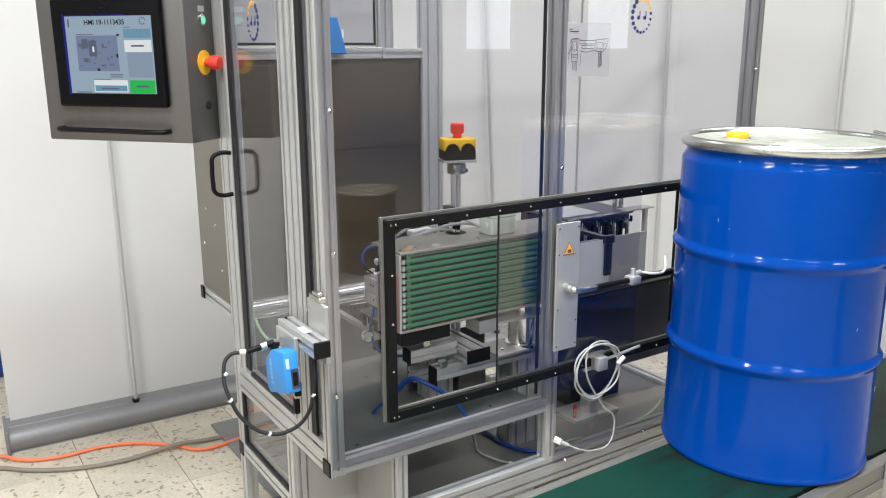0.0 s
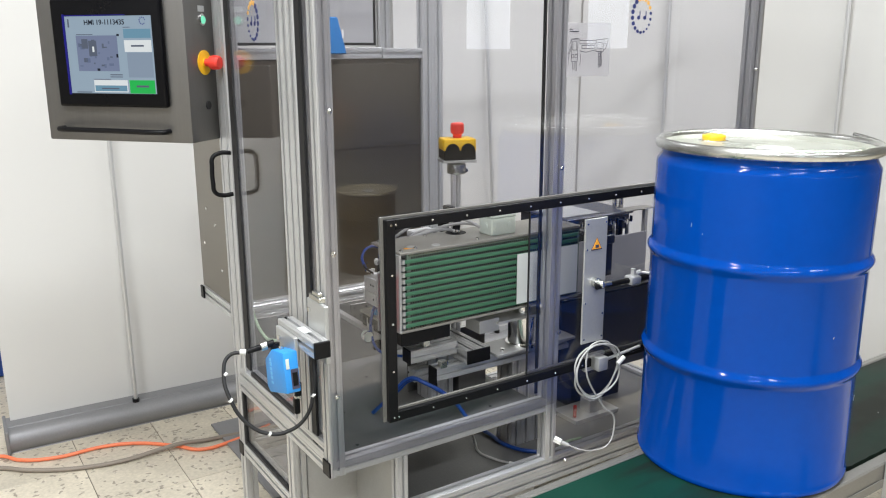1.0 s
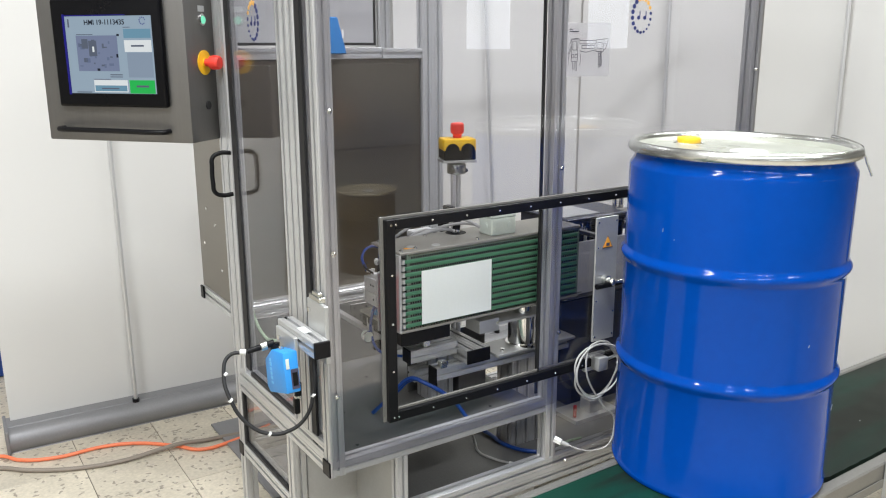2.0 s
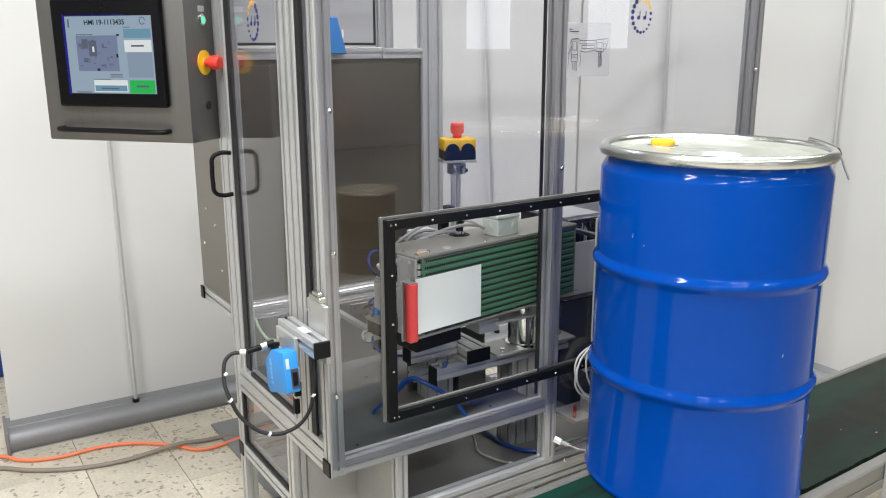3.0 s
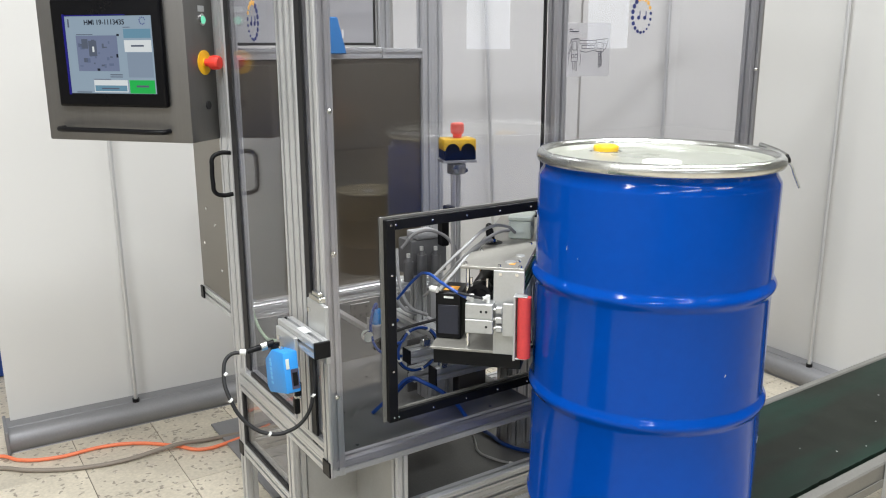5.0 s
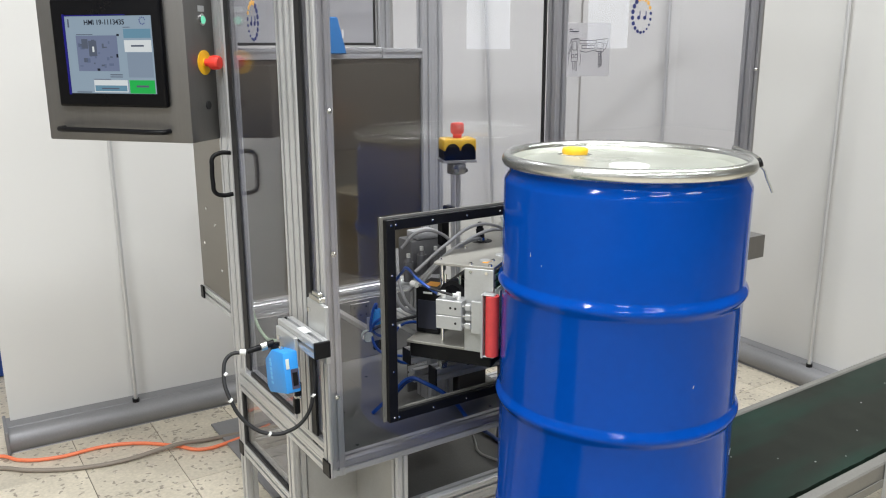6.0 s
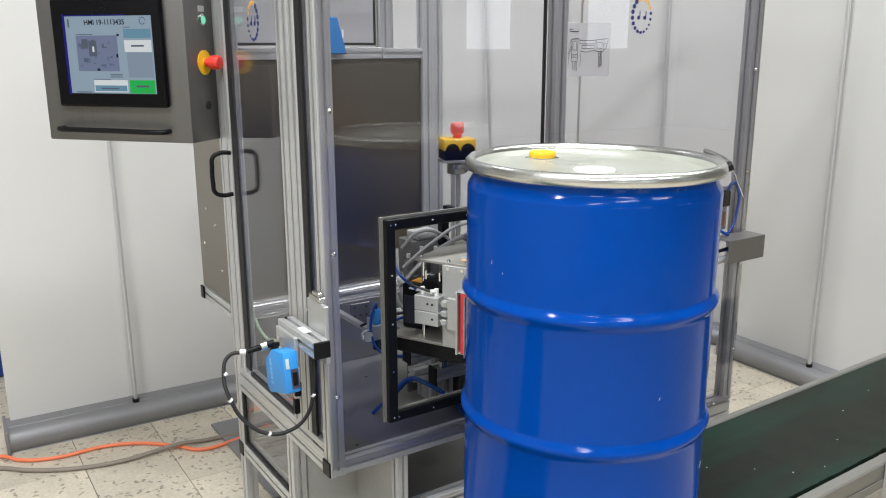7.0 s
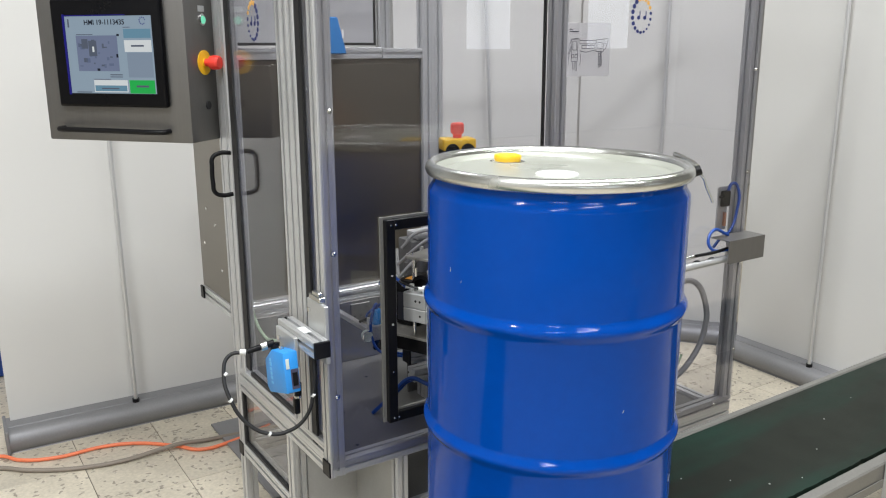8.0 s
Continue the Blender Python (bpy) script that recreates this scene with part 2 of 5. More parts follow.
def outline(w, h):
    """Cross-section of a T-slot profile, w by h, with a groove in every 40 mm of each side."""
    pts = []

    def side(p, d, n, length):
        k = max(1, round(length / 0.04))
        for i in range(k):
            c = (i + 0.5) * length / k
            for s, dep in ((-0.0135, 0), (-0.0125, 0.0012), (-0.0115, 0), (-0.0042, 0), (-0.0042, 0.009), (0.0042, 0.009), (0.0042, 0), (0.0115, 0), (0.0125, 0.0012), (0.0135, 0)):
                pts.append((p[0] + d[0] * (c + s) + n[0] * dep, p[1] + d[1] * (c + s) + n[1] * dep))

    e = 0.0018
    for p, d, n, length in (((0, 0), (1, 0), (0, 1), w), ((w, 0), (0, 1), (-1, 0), h), ((w, h), (-1, 0), (0, -1), w), ((0, h), (0, -1), (1, 0), h)):
        pts.append((p[0] + d[0] * e, p[1] + d[1] * e))
        side(p, d, n, length)
        pts.append((p[0] + d[0] * (length - e), p[1] + d[1] * (length - e)))
    return pts


def prof(a, b, axis):
    """A T-slot profile that fills the box from a to b and runs along axis."""
    bm = bmesh.new()
    o = [i for i in range(3) if i != axis]
    pts = outline(b[o[0]] - a[o[0]], b[o[1]] - a[o[1]])
    ends = []
    for z in (a[axis], b[axis]):
        ring = []
        for u, v in pts:
            p = [0, 0, 0]
            p[axis], p[o[0]], p[o[1]] = z, a[o[0]] + u, a[o[1]] + v
            ring.append(bm.verts.new(p))
        ends.append(ring)
    n = len(pts)
    for i in range(n):
        bm.faces.new((ends[0][i], ends[0][(i + 1) % n], ends[1][(i + 1) % n], ends[1][i]))
    bm.faces.new(ends[0])
    bm.faces.new(ends[1])
    bmesh.ops.recalc_face_normals(bm, faces=bm.faces)
    return bm


def sheet(xs, zs, y0, y1, hole):
    """An upright sheet in x and z with the cells named in hole left out."""
    bm = bmesh.new()
    v = {}

    def vert(i, k, y):
        if (i, k, y) not in v:
            v[(i, k, y)] = bm.verts.new((xs[i], y, zs[k]))
        return v[(i, k, y)]

    cells = {(i, k) for i in range(len(xs) - 1) for k in range(len(zs) - 1)} - set(hole)
    for i, k in sorted(cells):
        bm.faces.new([vert(*q, y0) for q in ((i, k), (i + 1, k), (i + 1, k + 1), (i, k + 1))])
        bm.faces.new([vert(*q, y1) for q in ((i, k), (i, k + 1), (i + 1, k + 1), (i + 1, k))])
        for d, p, q in (((-1, 0), (i, k), (i, k + 1)), ((1, 0), (i + 1, k), (i + 1, k + 1)), ((0, -1), (i, k), (i + 1, k)), ((0, 1), (i, k + 1), (i + 1, k + 1))):
            if (i + d[0], k + d[1]) not in cells:
                bm.faces.new((vert(*p, y0), vert(*q, y0), vert(*q, y1), vert(*p, y1)))
    bmesh.ops.recalc_face_normals(bm, faces=bm.faces)
    return bm


def cable(name, pts, r, material, parent=None, label="", category="", closed=False):
    cu = bpy.data.curves.new(name, "CURVE")
    cu.dimensions, cu.bevel_depth, cu.bevel_resolution, cu.resolution_u, cu.use_fill_caps = "3D", r, 3, 8, True
    sp = cu.splines.new("BEZIER")
    sp.bezier_points.add(len(pts) - 1)
    for p, co in zip(sp.bezier_points, pts):
        p.co, p.handle_left_type, p.handle_right_type = co, "AUTO", "AUTO"
    sp.use_cyclic_u = closed
    cu.materials.append(material)
    ob = new(name, cu)
    if parent:
        ob.parent = parent
        ob.matrix_parent_inverse = SHIFT.get(parent.name, Matrix.Identity(4))
        if label:
            ob["label"] = label
        return ob
    return tagged(ob, label, category)


def words(name, text, size, m, material, parent, align="LEFT"):
    cu = bpy.data.curves.new(name, "FONT")
    cu.body, cu.size, cu.align_x, cu.extrude, cu.offset = text, size, align, 0.0002, size * 0.016
    cu.materials.append(material)
    ob = new(name, cu)
    ob.parent = parent
    ob.matrix_parent_inverse = SHIFT.get(parent.name, Matrix.Identity(4))
    ob.matrix_basis = m
    return ob


# ---- the hall ----
x0, x1, y0, y1, top = ROOM
solo("ground", B((x0 - 0.2, y0 - 0.2, -0.15), (x1 + 0.2, y1 + 0.2, -0.004)), GROUT, "dark grouted screed under the floor tiles", "floor", kind="structure")
solo("ceiling", B((x0 - 0.2, y0 - 0.2, top), (x1 + 0.2, y1 + 0.2, top + 0.15)), PLASTER, "plain plaster ceiling of the hall", "ceiling", kind="structure")
for nm, a, b in (("wall_west", (x0 - 0.2, y0 - 0.2, 0), (x0, y1 + 0.2, top)), ("wall_east", (x1, y0 - 0.2, 0), (x1 + 0.2, y1 + 0.2, top)),
                 ("wall_north", (x0, y1, 0), (x1, y1 + 0.2, top))):
    solo(nm, B(a, b), PLASTER, "pale plastered wall of the hall", "wall", kind="structure")
wx = [x0] + [w for p in WINDOWS for w in p] + [x1]
solo("wall_south", sheet(wx, [0, SILL, 3.2, top], y0 - 0.2, y0, [(1 + 2 * i, 1) for i in range(len(WINDOWS))]), PLASTER, "pale plastered wall with window openings", "wall", kind="structure")
for i, (a, b) in enumerate(WINDOWS):
    w = thing("window_%d" % (i + 1), ((a + b) / 2, y0 - 0.1, SILL), "white framed hall window with daylight", "window", kind="structure")
    part("window_frame", sheet([a, a + 0.05, b - 0.05, b], [SILL, SILL + 0.05, 3.15, 3.2], y0 - 0.12, y0 - 0.06, [(1, 1)]), WHITE, w)
    pn = part("pane", B((a + 0.05, y0 - 0.095, SILL + 0.05), (b - 0.05, y0 - 0.09, 3.15)), PANE, w)
    la = bpy.data.lights.new("daylight", "AREA")
    la.shape, la.size, la.size_y, la.energy, la.color = "RECTANGLE", b - a - 0.1, 3.1 - SILL, WINDOW_WATTS * (b - a), (0.86, 0.93, 1.0)
    new("daylight", la).matrix_basis = Matrix.Translation(((a + b) / 2, y0 - 0.05, (SILL + 3.2) / 2)) @ pose(0, 0, 0, 90, 0, 0)
for x, y, watts in LAMPS:
    t = thing("ceiling_light", (x, y, top), "white louvred ceiling luminaire with bright tubes", "ceiling light", "hall luminaires")
    part("housing", B((x - 0.8, y - 0.17, top - 0.09), (x + 0.8, y + 0.17, top), 0.01), WHITE, t)
    la = bpy.data.lights.new("tube_light", "AREA")
    la.shape, la.size, la.size_y, la.energy, la.color = "RECTANGLE", 1.5, 0.28, watts, (0.955, 0.98, 1.0)
    new("tube_light", la).matrix_basis = pose(x, y, top - 0.1)


# ---- pull-up display banners that screen the stand ----
def display_banner(label, at, turn, wide=0.97, high=2.1, lean=0.0, tip=0.005):
    """A roller banner seen from behind: cassette on the floor, support pole, taut fabric. Local x runs along it, -y faces the machine."""
    t = thing("display_banner", at, label, "display banner", "banners round the stand", turn=pose(*at, 0, 0, turn))
    h = wide / 2
    bm = bmesh.new()
    sec = [(-0.082, 0.0)] + [(-0.048 - 0.046 * math.cos(radians(a)), 0.040 + 0.047 * math.sin(radians(a))) for a in range(-50, 91, 14)] + [(-0.037, 0.0880), (-0.035, 0.0845), (-0.032, 0.0905), (0.05, 0.096), (0.07, 0.08), (0.075, 0.0)]
    ends = [[bm.verts.new((x, y, z)) for y, z in sec] for x in (-h, h)]
    for i in range(len(sec)):
        j = (i + 1) % len(sec)
        bm.faces.new((ends[0][i], ends[0][j], ends[1][j], ends[1][i]))
    bm.faces.new(ends[0])
    bm.faces.new(ends[1])
    bmesh.ops.recalc_face_normals(bm, faces=bm.faces)
    cs = part("cassette", bm, CASSETTE, t, "grey satin roller cassette", sharp=20)
    for s in (-1, 1):
        part("end_cap", B((s * h - 0.006, -0.098, 0.0), (s * h + 0.006, 0.078, 0.098), 0.003), CASSETTE, cs)
    part("support_pole", C((0, -0.035, 0.085), (lean, tip, high), 0.0085, 14), ALU, t, "thin silver support pole")
    part("pole_socket", C((0, -0.035, 0.085), (0, -0.035, 0.102), 0.014, 14), BLACK, t)
    bm = B((-h + 0.02, 0.020, 0.085), (h - 0.02, 0.0225, high))
    part("fabric", bm, FABRIC, t, "taut white banner fabric", sharp=60)
    part("top_rail", B((-h + 0.01, 0.008, high - 0.02), (h - 0.01, 0.036, high + 0.02), 0.006), ALU, t)
    return t


display_banner("white pull-up banner seen from behind, on a grey cassette", (0.661, 3.395, 0), -2)
display_banner("white pull-up banner standing behind the steel cabinet", (1.60, 3.47, 0), 0)
display_banner("white pull-up banner standing behind the clear enclosure", (2.425, 3.24, 0), 0, wide=1.15, lean=-0.08)
display_banner("white pull-up banner set diagonally across the corner", (3.255, 2.92, 0), -51, wide=0.90)
display_banner("white pull-up banner beside the conveyor belt", (3.375, 2.034, 0), -92, wide=0.95, tip=-0.033)
solo("storage_crate", B((-0.10, 4.2, 0.0), (0.30, 4.6, 0.55), 0.02, 2), TUBE_BLUE, "dark blue crate on the floor behind the banner", "crate")


# ---- conveyor ----
BELT_Z = 0.400
LINE_TURN = 1.1
LINE = Matrix.Translation((2.0, 1.285, 0)) @ pose(0, 0, 0, 0, 0, LINE_TURN)
conv = thing("conveyor", (0, 0, 0), "low belt conveyor with pale metal side rails", "conveyor", turn=LINE)
for a, b in (((-3.6, -0.226, 0.330), (4.9, -0.190, 0.3925)), ((-3.6, 0.187, 0.330), (4.9, 0.212, 0.402))):
    part("side_rail", B(a, b, 0.004), RAIL, conv)
    part("rail_lip", B((a[0], a[1] - 0.004, 0.318), (b[0], a[1] - 0.001, 0.345), 0.001), RAIL, conv)
part("slider_bed", B((-3.5, -0.188, 0.364), (4.8, 0.185, 0.382)), STEEL, conv)
leg = part("leg", B((0.23, -0.222, 0.0), (0.27, -0.196, 0.330), 0.003), ALU_MATT, conv)
for dx, dy in ((-3.0, 0), (-1.5, 0), (1.5, 0), (3.0, 0), (-3.0, 0.412), (-1.5, 0.412), (1.5, 0.412), (3.0, 0.412)):
    share(leg, "leg", (dx, dy, 0), conv)
post = part("guide_post", B((0.155, -0.252, 0.20), (0.19, -0.227, 0.415), 0.003), ALU_MATT, conv, "pale upright bracket on the side rail")
belt = thing("conveyor_belt", (0, 0, 0), "green rubber conveyor belt, worn black along one stretch", "conveyor belt", turn=LINE)
bm = bmesh.new()
rnd = random.Random(4)
n = 420
rows = []
for i in range(n + 1):
    x = -2.6 + 7.2 * i / n
    j = 0.0025 * (rnd.random() - 0.5) + (0.004 if rnd.random() < 0.06 else 0)
    rows.append([bm.verts.new((x, y, z)) for y, z in ((-0.186 + j, BELT_Z - 0.0165), (-0.1875 + j, BELT_Z - 0.0005), (0, BELT_Z), (0.184, BELT_Z - 0.0005), (0.184, BELT_Z - 0.0165))])
for a, b in zip(rows, rows[1:]):
    for k in range(5):
        bm.faces.new((a[k], b[k], b[(k + 1) % 5], a[(k + 1) % 5]))
bm.faces.new(rows[0])
bm.faces.new(rows[-1])
bmesh.ops.recalc_face_normals(bm, faces=bm.faces)
part("belt_cover", bm, BELT, belt)
for x, y, r in ((0.08, -0.155, 0.0055), (0.62, -0.12, 0.003), (0.45, 0.03, 0.0022), (1.1, 0.02, 0.003), (0.9, -0.08, 0.0025), (0.72, -0.15, 0.002), (1.32, 0.06, 0.002), (0.55, -0.05, 0.0018)):
    part("paint_speck", lathe([(r, BELT_Z), (r * 0.7, BELT_Z + 0.001), (0, BELT_Z + 0.0013)], 7, (x, y, 0)), TUBE_WHITE, belt)


# ---- the drum ----
DRUM_Y, DRUM_X0, DRUM_V, DRUM_VY, DRUM_LEAN = 1.3418, 1.9892, 0.1048, -0.0022, 0.53
drum = thing("steel_drum", (0, 0, 0), "glossy blue steel drum with a clamped pale lid", "drum", turn=pose(DRUM_X0, DRUM_Y, BELT_Z + 0.0005))
R = 0.2775


def hoop(z):
    return [(R + 0.0100 * 0.5 * (1 + math.cos(math.pi * k / 8)), z + 0.0235 * k / 8) for k in range(-8, 9)]


rows = [(0, 0.012), (R - 0.012, 0.012), (R - 0.008, 0.0), (R + 0.003, 0.0), (R + 0.005, 0.006), (R + 0.003, 0.013), (R, 0.018)] + hoop(0.309) + hoop(0.589)
rows += [(R, 0.8185), (R - 0.001, 0.8265), (R - 0.008, 0.8375), (R - 0.012, 0.8455), (R - 0.012, 0.8595), (R - 0.02, 0.8615)]
part("shell", lathe(rows, 128), BLUE, drum, "glossy blue painted shell with two rolling hoops", sharp=50)
rows = [(R - 0.016, 0.8575), (R - 0.006, 0.8555), (R + 0.003, 0.8595), (R + 0.0065, 0.8685), (R + 0.004, 0.8785), (R - 0.003, 0.8855), (R - 0.010, 0.8845), (R - 0.016, 0.8795), (R - 0.018, 0.8685), (R - 0.016, 0.8575)]
ring = part("clamping_ring", lathe(rows, 128), ZINC, drum, "shiny galvanised clamping ring", sharp=60)
rows = [(R - 0.012, 0.8755), (R - 0.024, 0.8695), (R - 0.030, 0.8615), (R - 0.055, 0.862), (R - 0.065, 0.8655), (0.12, 0.866), (0.112, 0.864), (0, 0.864)]
part("lid", lathe(rows, 128), LID, drum, "pale grey-green enamelled lid")
rows = [(0, 0.882), (0.014, 0.882), (0.017, 0.8775), (0.024, 0.8825), (0.0295, 0.8815), (0.0315, 0.878), (0.0315, 0.872), (0.029, 0.866), (0, 0.866)]
cap = part("bung_cap", lathe(rows, 28, (-0.0114, 0.1603, 0)), YELLOW, drum, "yellow plastic bung cap")
part("flange", lathe([(0.042, 0.8645), (0.040, 0.8675), (0, 0.8675)], 8, (-0.0114, 0.1603, 0)), ZINC, cap)
part("plug", lathe([(0.044, 0.8645), (0.0435, 0.8695), (0.040, 0.871), (0.030, 0.8707), (0, 0.8705)], 32, (-0.06, -0.067, 0)), WHITE, drum, "flat white plug")
bm = bmesh.new()
for a in range(-38, -14, 4):
    p, q = [(math.cos(radians(v)) * (R + 0.015), math.sin(radians(v)) * (R + 0.015), 0.8755 + 0.0005 * (v + 38)) for v in (a, a + 4.2)]
    cyl(bm, p, q, 0.0055, 8)
part("latch_lever", bm, ZINC, ring, "bent steel latch lever")
for a in (-38, -12):
    c, sn = math.cos(radians(a)), math.sin(radians(a))
    part("latch_lug", C((c * (R + 0.002), sn * (R + 0.002), 0.8615), (c * (R + 0.022), sn * (R + 0.022), 0.8695), 0.011, 10), BLACK, ring)
cs, sn = math.cos(radians(-38)), math.sin(radians(-38))
cable("seal_wire", [(cs * (R + 0.014), sn * (R + 0.014), 0.8655), (cs * (R + 0.03), sn * (R + 0.03), 0.8495), (cs * (R + 0.036), sn * (R + 0.036), 0.8335), (cs * (R + 0.045), sn * (R + 0.045), 0.815), (cs * (R + 0.052), sn * (R + 0.052), 0.800)], 0.0026, ZINC, drum)
for a, z, ln in ((-179, 0.680, 0.026), (-60, 0.20, 0.016), (-172, 0.665, 0.010), (-100, 0.42, 0.006)):
    c, s = math.cos(radians(a)), math.sin(radians(a))
    part("scratch", C((c * (R + 0.0004), s * (R + 0.0004), z), (c * (R + 0.0004) + 0.003, s * (R + 0.0004), z + ln), 0.0008, 6), TUBE_GREY, drum)

keg = thing("steel_keg", (2.63, -1.6, 0), "olive brown steel keg with a flat lid on the tiles", "keg")
KEG = mat("olive_brown_paint", (0.22, 0.15, 0.06), 0.35, 0, 0.1, 6)
KEG_LID = mat("tan_lid_paint", (0.62, 0.52, 0.34), 0.35, 0, 0.08, 6)
rows = [(0, 0.01), (0.188, 0.01), (0.193, 0.0), (0.20, 0.004), (0.197, 0.02), (0.197, 0.18), (0.203, 0.19), (0.197, 0.20), (0.197, 0.37), (0.203, 0.38), (0.197, 0.39), (0.197, 0.54), (0.192, 0.56)]
part("shell", lathe(rows, 48, (2.63, -1.6, 0)), KEG, keg)
part("lid", lathe([(0.205, 0.55), (0.207, 0.562), (0.20, 0.572), (0.19, 0.565), (0.0, 0.565)], 48, (2.63, -1.6, 0)), KEG_LID, keg)
part("plug", lathe([(0.04, 0.565), (0.038, 0.575), (0, 0.576)], 24, (2.60, -1.52, 0)), WHITE, keg)


# ---- labelling machine: profile enclosure ----
mc = thing("labelling_machine", (0.776, 1.70, 0), "machine enclosure of grooved aluminium profiles with clear panes", "machine frame")
TOPZ = 2.06
uprights = (
        ("post", (0.776, 1.70, 0.475), (0.816, 1.74, TOPZ), 2), ("post", (1.472, 1.70, 0.323), (1.512, 1.74, TOPZ), 2),
        ("post", (2.284, 1.70, 0.323), (2.324, 1.74, TOPZ), 2), ("post", (0.776, 2.357, 0.02), (0.816, 2.397, TOPZ), 2),
        ("post", (1.484, 2.39, 0.29), (1.564, 2.43, TOPZ), 2), ("leg", (0.776, 1.95, 0.02), (0.816, 1.99, 0.475), 2),
        ("leg", (0.966, 1.70, 0.02), (0.998, 1.736, 0.475), 2), ("leg", (2.284, 1.70, 0.02), (2.324, 1.74, 0.243), 2),
        ("leg", (2.284, 2.35, 0.02), (2.324, 2.39, 0.243), 2), ("leg", (1.472, 2.35, 0.02), (1.512, 2.39, 0.243), 2),
        ("door_stile", (0.776, 1.849, 0.555), (0.816, 1.885, TOPZ), 2), ("door_stile", (0.776, 1.886, 0.555), (0.816, 1.922, TOPZ), 2),
        ("door_stile", (0.776, 1.812, 0.555), (0.816, 1.848, TOPZ), 2), ("door_stile", (0.776, 2.30, 0.555), (0.816, 2.355, TOPZ), 2))
rails = (
        ("rail", (0.780, 1.702, 0.475), (1.472, 1.74, 0.515), 0), ("rail", (0.998, 1.70, 0.243), (2.324, 1.74, 0.323), 0),
        ("rail", (0.776, 1.74, 0.475), (0.816, 2.357, 0.555), 1), ("rail", (0.776, 1.99, 0.25), (0.816, 2.357, 0.29), 1),
        ("rail", (2.284, 1.74, 0.243), (2.324, 2.39, 0.283), 1), ("rail", (0.816, 2.357, 0.25), (2.284, 2.397, 0.29), 0),
        ("rail", (0.776, 1.70, TOPZ), (2.324, 1.74, TOPZ + 0.04), 0), ("rail", (0.776, 1.74, TOPZ), (0.816, 2.43, TOPZ + 0.04), 1),
        ("rail", (0.816, 2.39, TOPZ), (2.324, 2.43, TOPZ + 0.04), 0), ("rail", (2.284, 1.74, TOPZ), (2.324, 2.39, TOPZ + 0.04), 1),
        ("rail", (0.816, 2.36, 0.70), (1.484, 2.40, 0.74), 0), ("rail", (0.776, 2.40, 0.70), (0.816, 2.68, 0.74), 1))
for nm, a, b, ax in uprights + rails:
    part(nm, prof(a, b, ax), ALU, mc)
for a, b in (((0.772, 1.702, 0.475), (0.780, 1.742, 0.515)), ((0.773, 2.36, 0.245), (0.776, 2.397, 0.29)), ((0.776, 2.68, 0.70), (0.816, 2.684, 0.74)), ((0.770, 2.655, 0.70), (0.776, 2.684, 0.742))):
    part("end_cap", B(a, b, 0.001), BLACK, mc)
for a, b in (((0.781, 2.266, 0.57), (0.786, 2.30, 2.0)), ((0.779, 1.785, 0.53), (0.786, 1.812, 2.0)), ((0.782, 1.745, 0.53), (0.79, 1.785, 0.542)), ((0.780, 1.925, 0.556), (0.79, 2.26, 0.566)),
             ((1.464, 1.742, 0.52), (1.472, 1.748, 2.0)), ((0.780, 1.995, 0.291), (0.79, 2.355, 0.30)), ((0.780, 2.345, 0.30), (0.79, 2.356, 0.474))):
    part("gasket", B(a, b), RUBBER, mc)
part("base_plate", B((0.816, 1.74, 0.484), (1.472, 2.357, 0.490)), PLATE, mc, "grey metal base plate with drill holes")
part("base_plate", B((0.998, 1.74, 0.262), (2.284, 2.357, 0.268)), PLATE, mc)
for hx, hy in ((0.90, 1.80), (0.905, 1.93), (1.02, 1.78), (0.87, 2.1), (1.14, 2.2), (1.34, 1.80), (0.96, 2.0)):
    part("drill_hole", C((hx, hy, 0.4895), (hx, hy, 0.4906), 0.005, 12), RUBBER, mc)
part("back_sheet", B((0.818, 2.350, 0.492), (1.482, 2.356, 0.70), 0.001), PLATE, mc, "grey sheet closing the back below the cabinet")
part("side_plate", B((0.82, 1.955, 0.06), (0.976, 1.96, 0.474), 0.001), ALU_MATT, mc, "steel skirt panel below the base")
part("side_plate", B((0.972, 1.738, 0.06), (0.976, 1.9545, 0.474), 0.001), ALU_MATT, mc)
part("wall_bracket", B((1.165, 2.344, 0.634), (1.235, 2.349, 0.69), 0.001), STEEL_UP, mc)
for hx, hz in ((1.178, 0.648), (1.200, 0.648), (1.222, 0.648), (1.178, 0.676), (1.222, 0.676)):
    part("drill_hole", C((hx, 2.3445, hz), (hx, 2.3435, hz), 0.0035, 10), RUBBER, mc)
part("side_plate", B((1.005, 1.732, 0.02), (1.46, 1.736, 0.243), 0.001), ALU_MATT, mc)
HX0, HX1, HZ0, HZ1 = 0.93, 1.99, 0.595, 1.12
for bm, note in ((sheet([0.780, HX0 + 0.01, HX1 - 0.01, 2.32], [0.50, HZ0 + 0.01, HZ1 - 0.01, 2.05], 1.694, 1.698, [(1, 1)]), "clear front pane with a cut-out"),
                 (B((1.50, 1.694, 0.30), (2.32, 1.698, 0.496)), ""), (B((0.786, 1.925, 0.56), (0.790, 2.30, 2.04)), "clear pane of the side door"),
                 (B((0.786, 1.745, 0.53), (0.790, 1.785, 2.04)), ""), (B((0.786, 1.992, 0.295), (0.790, 2.355, 0.474)), "")):
    part("pane", bm, PANE, mc, note)


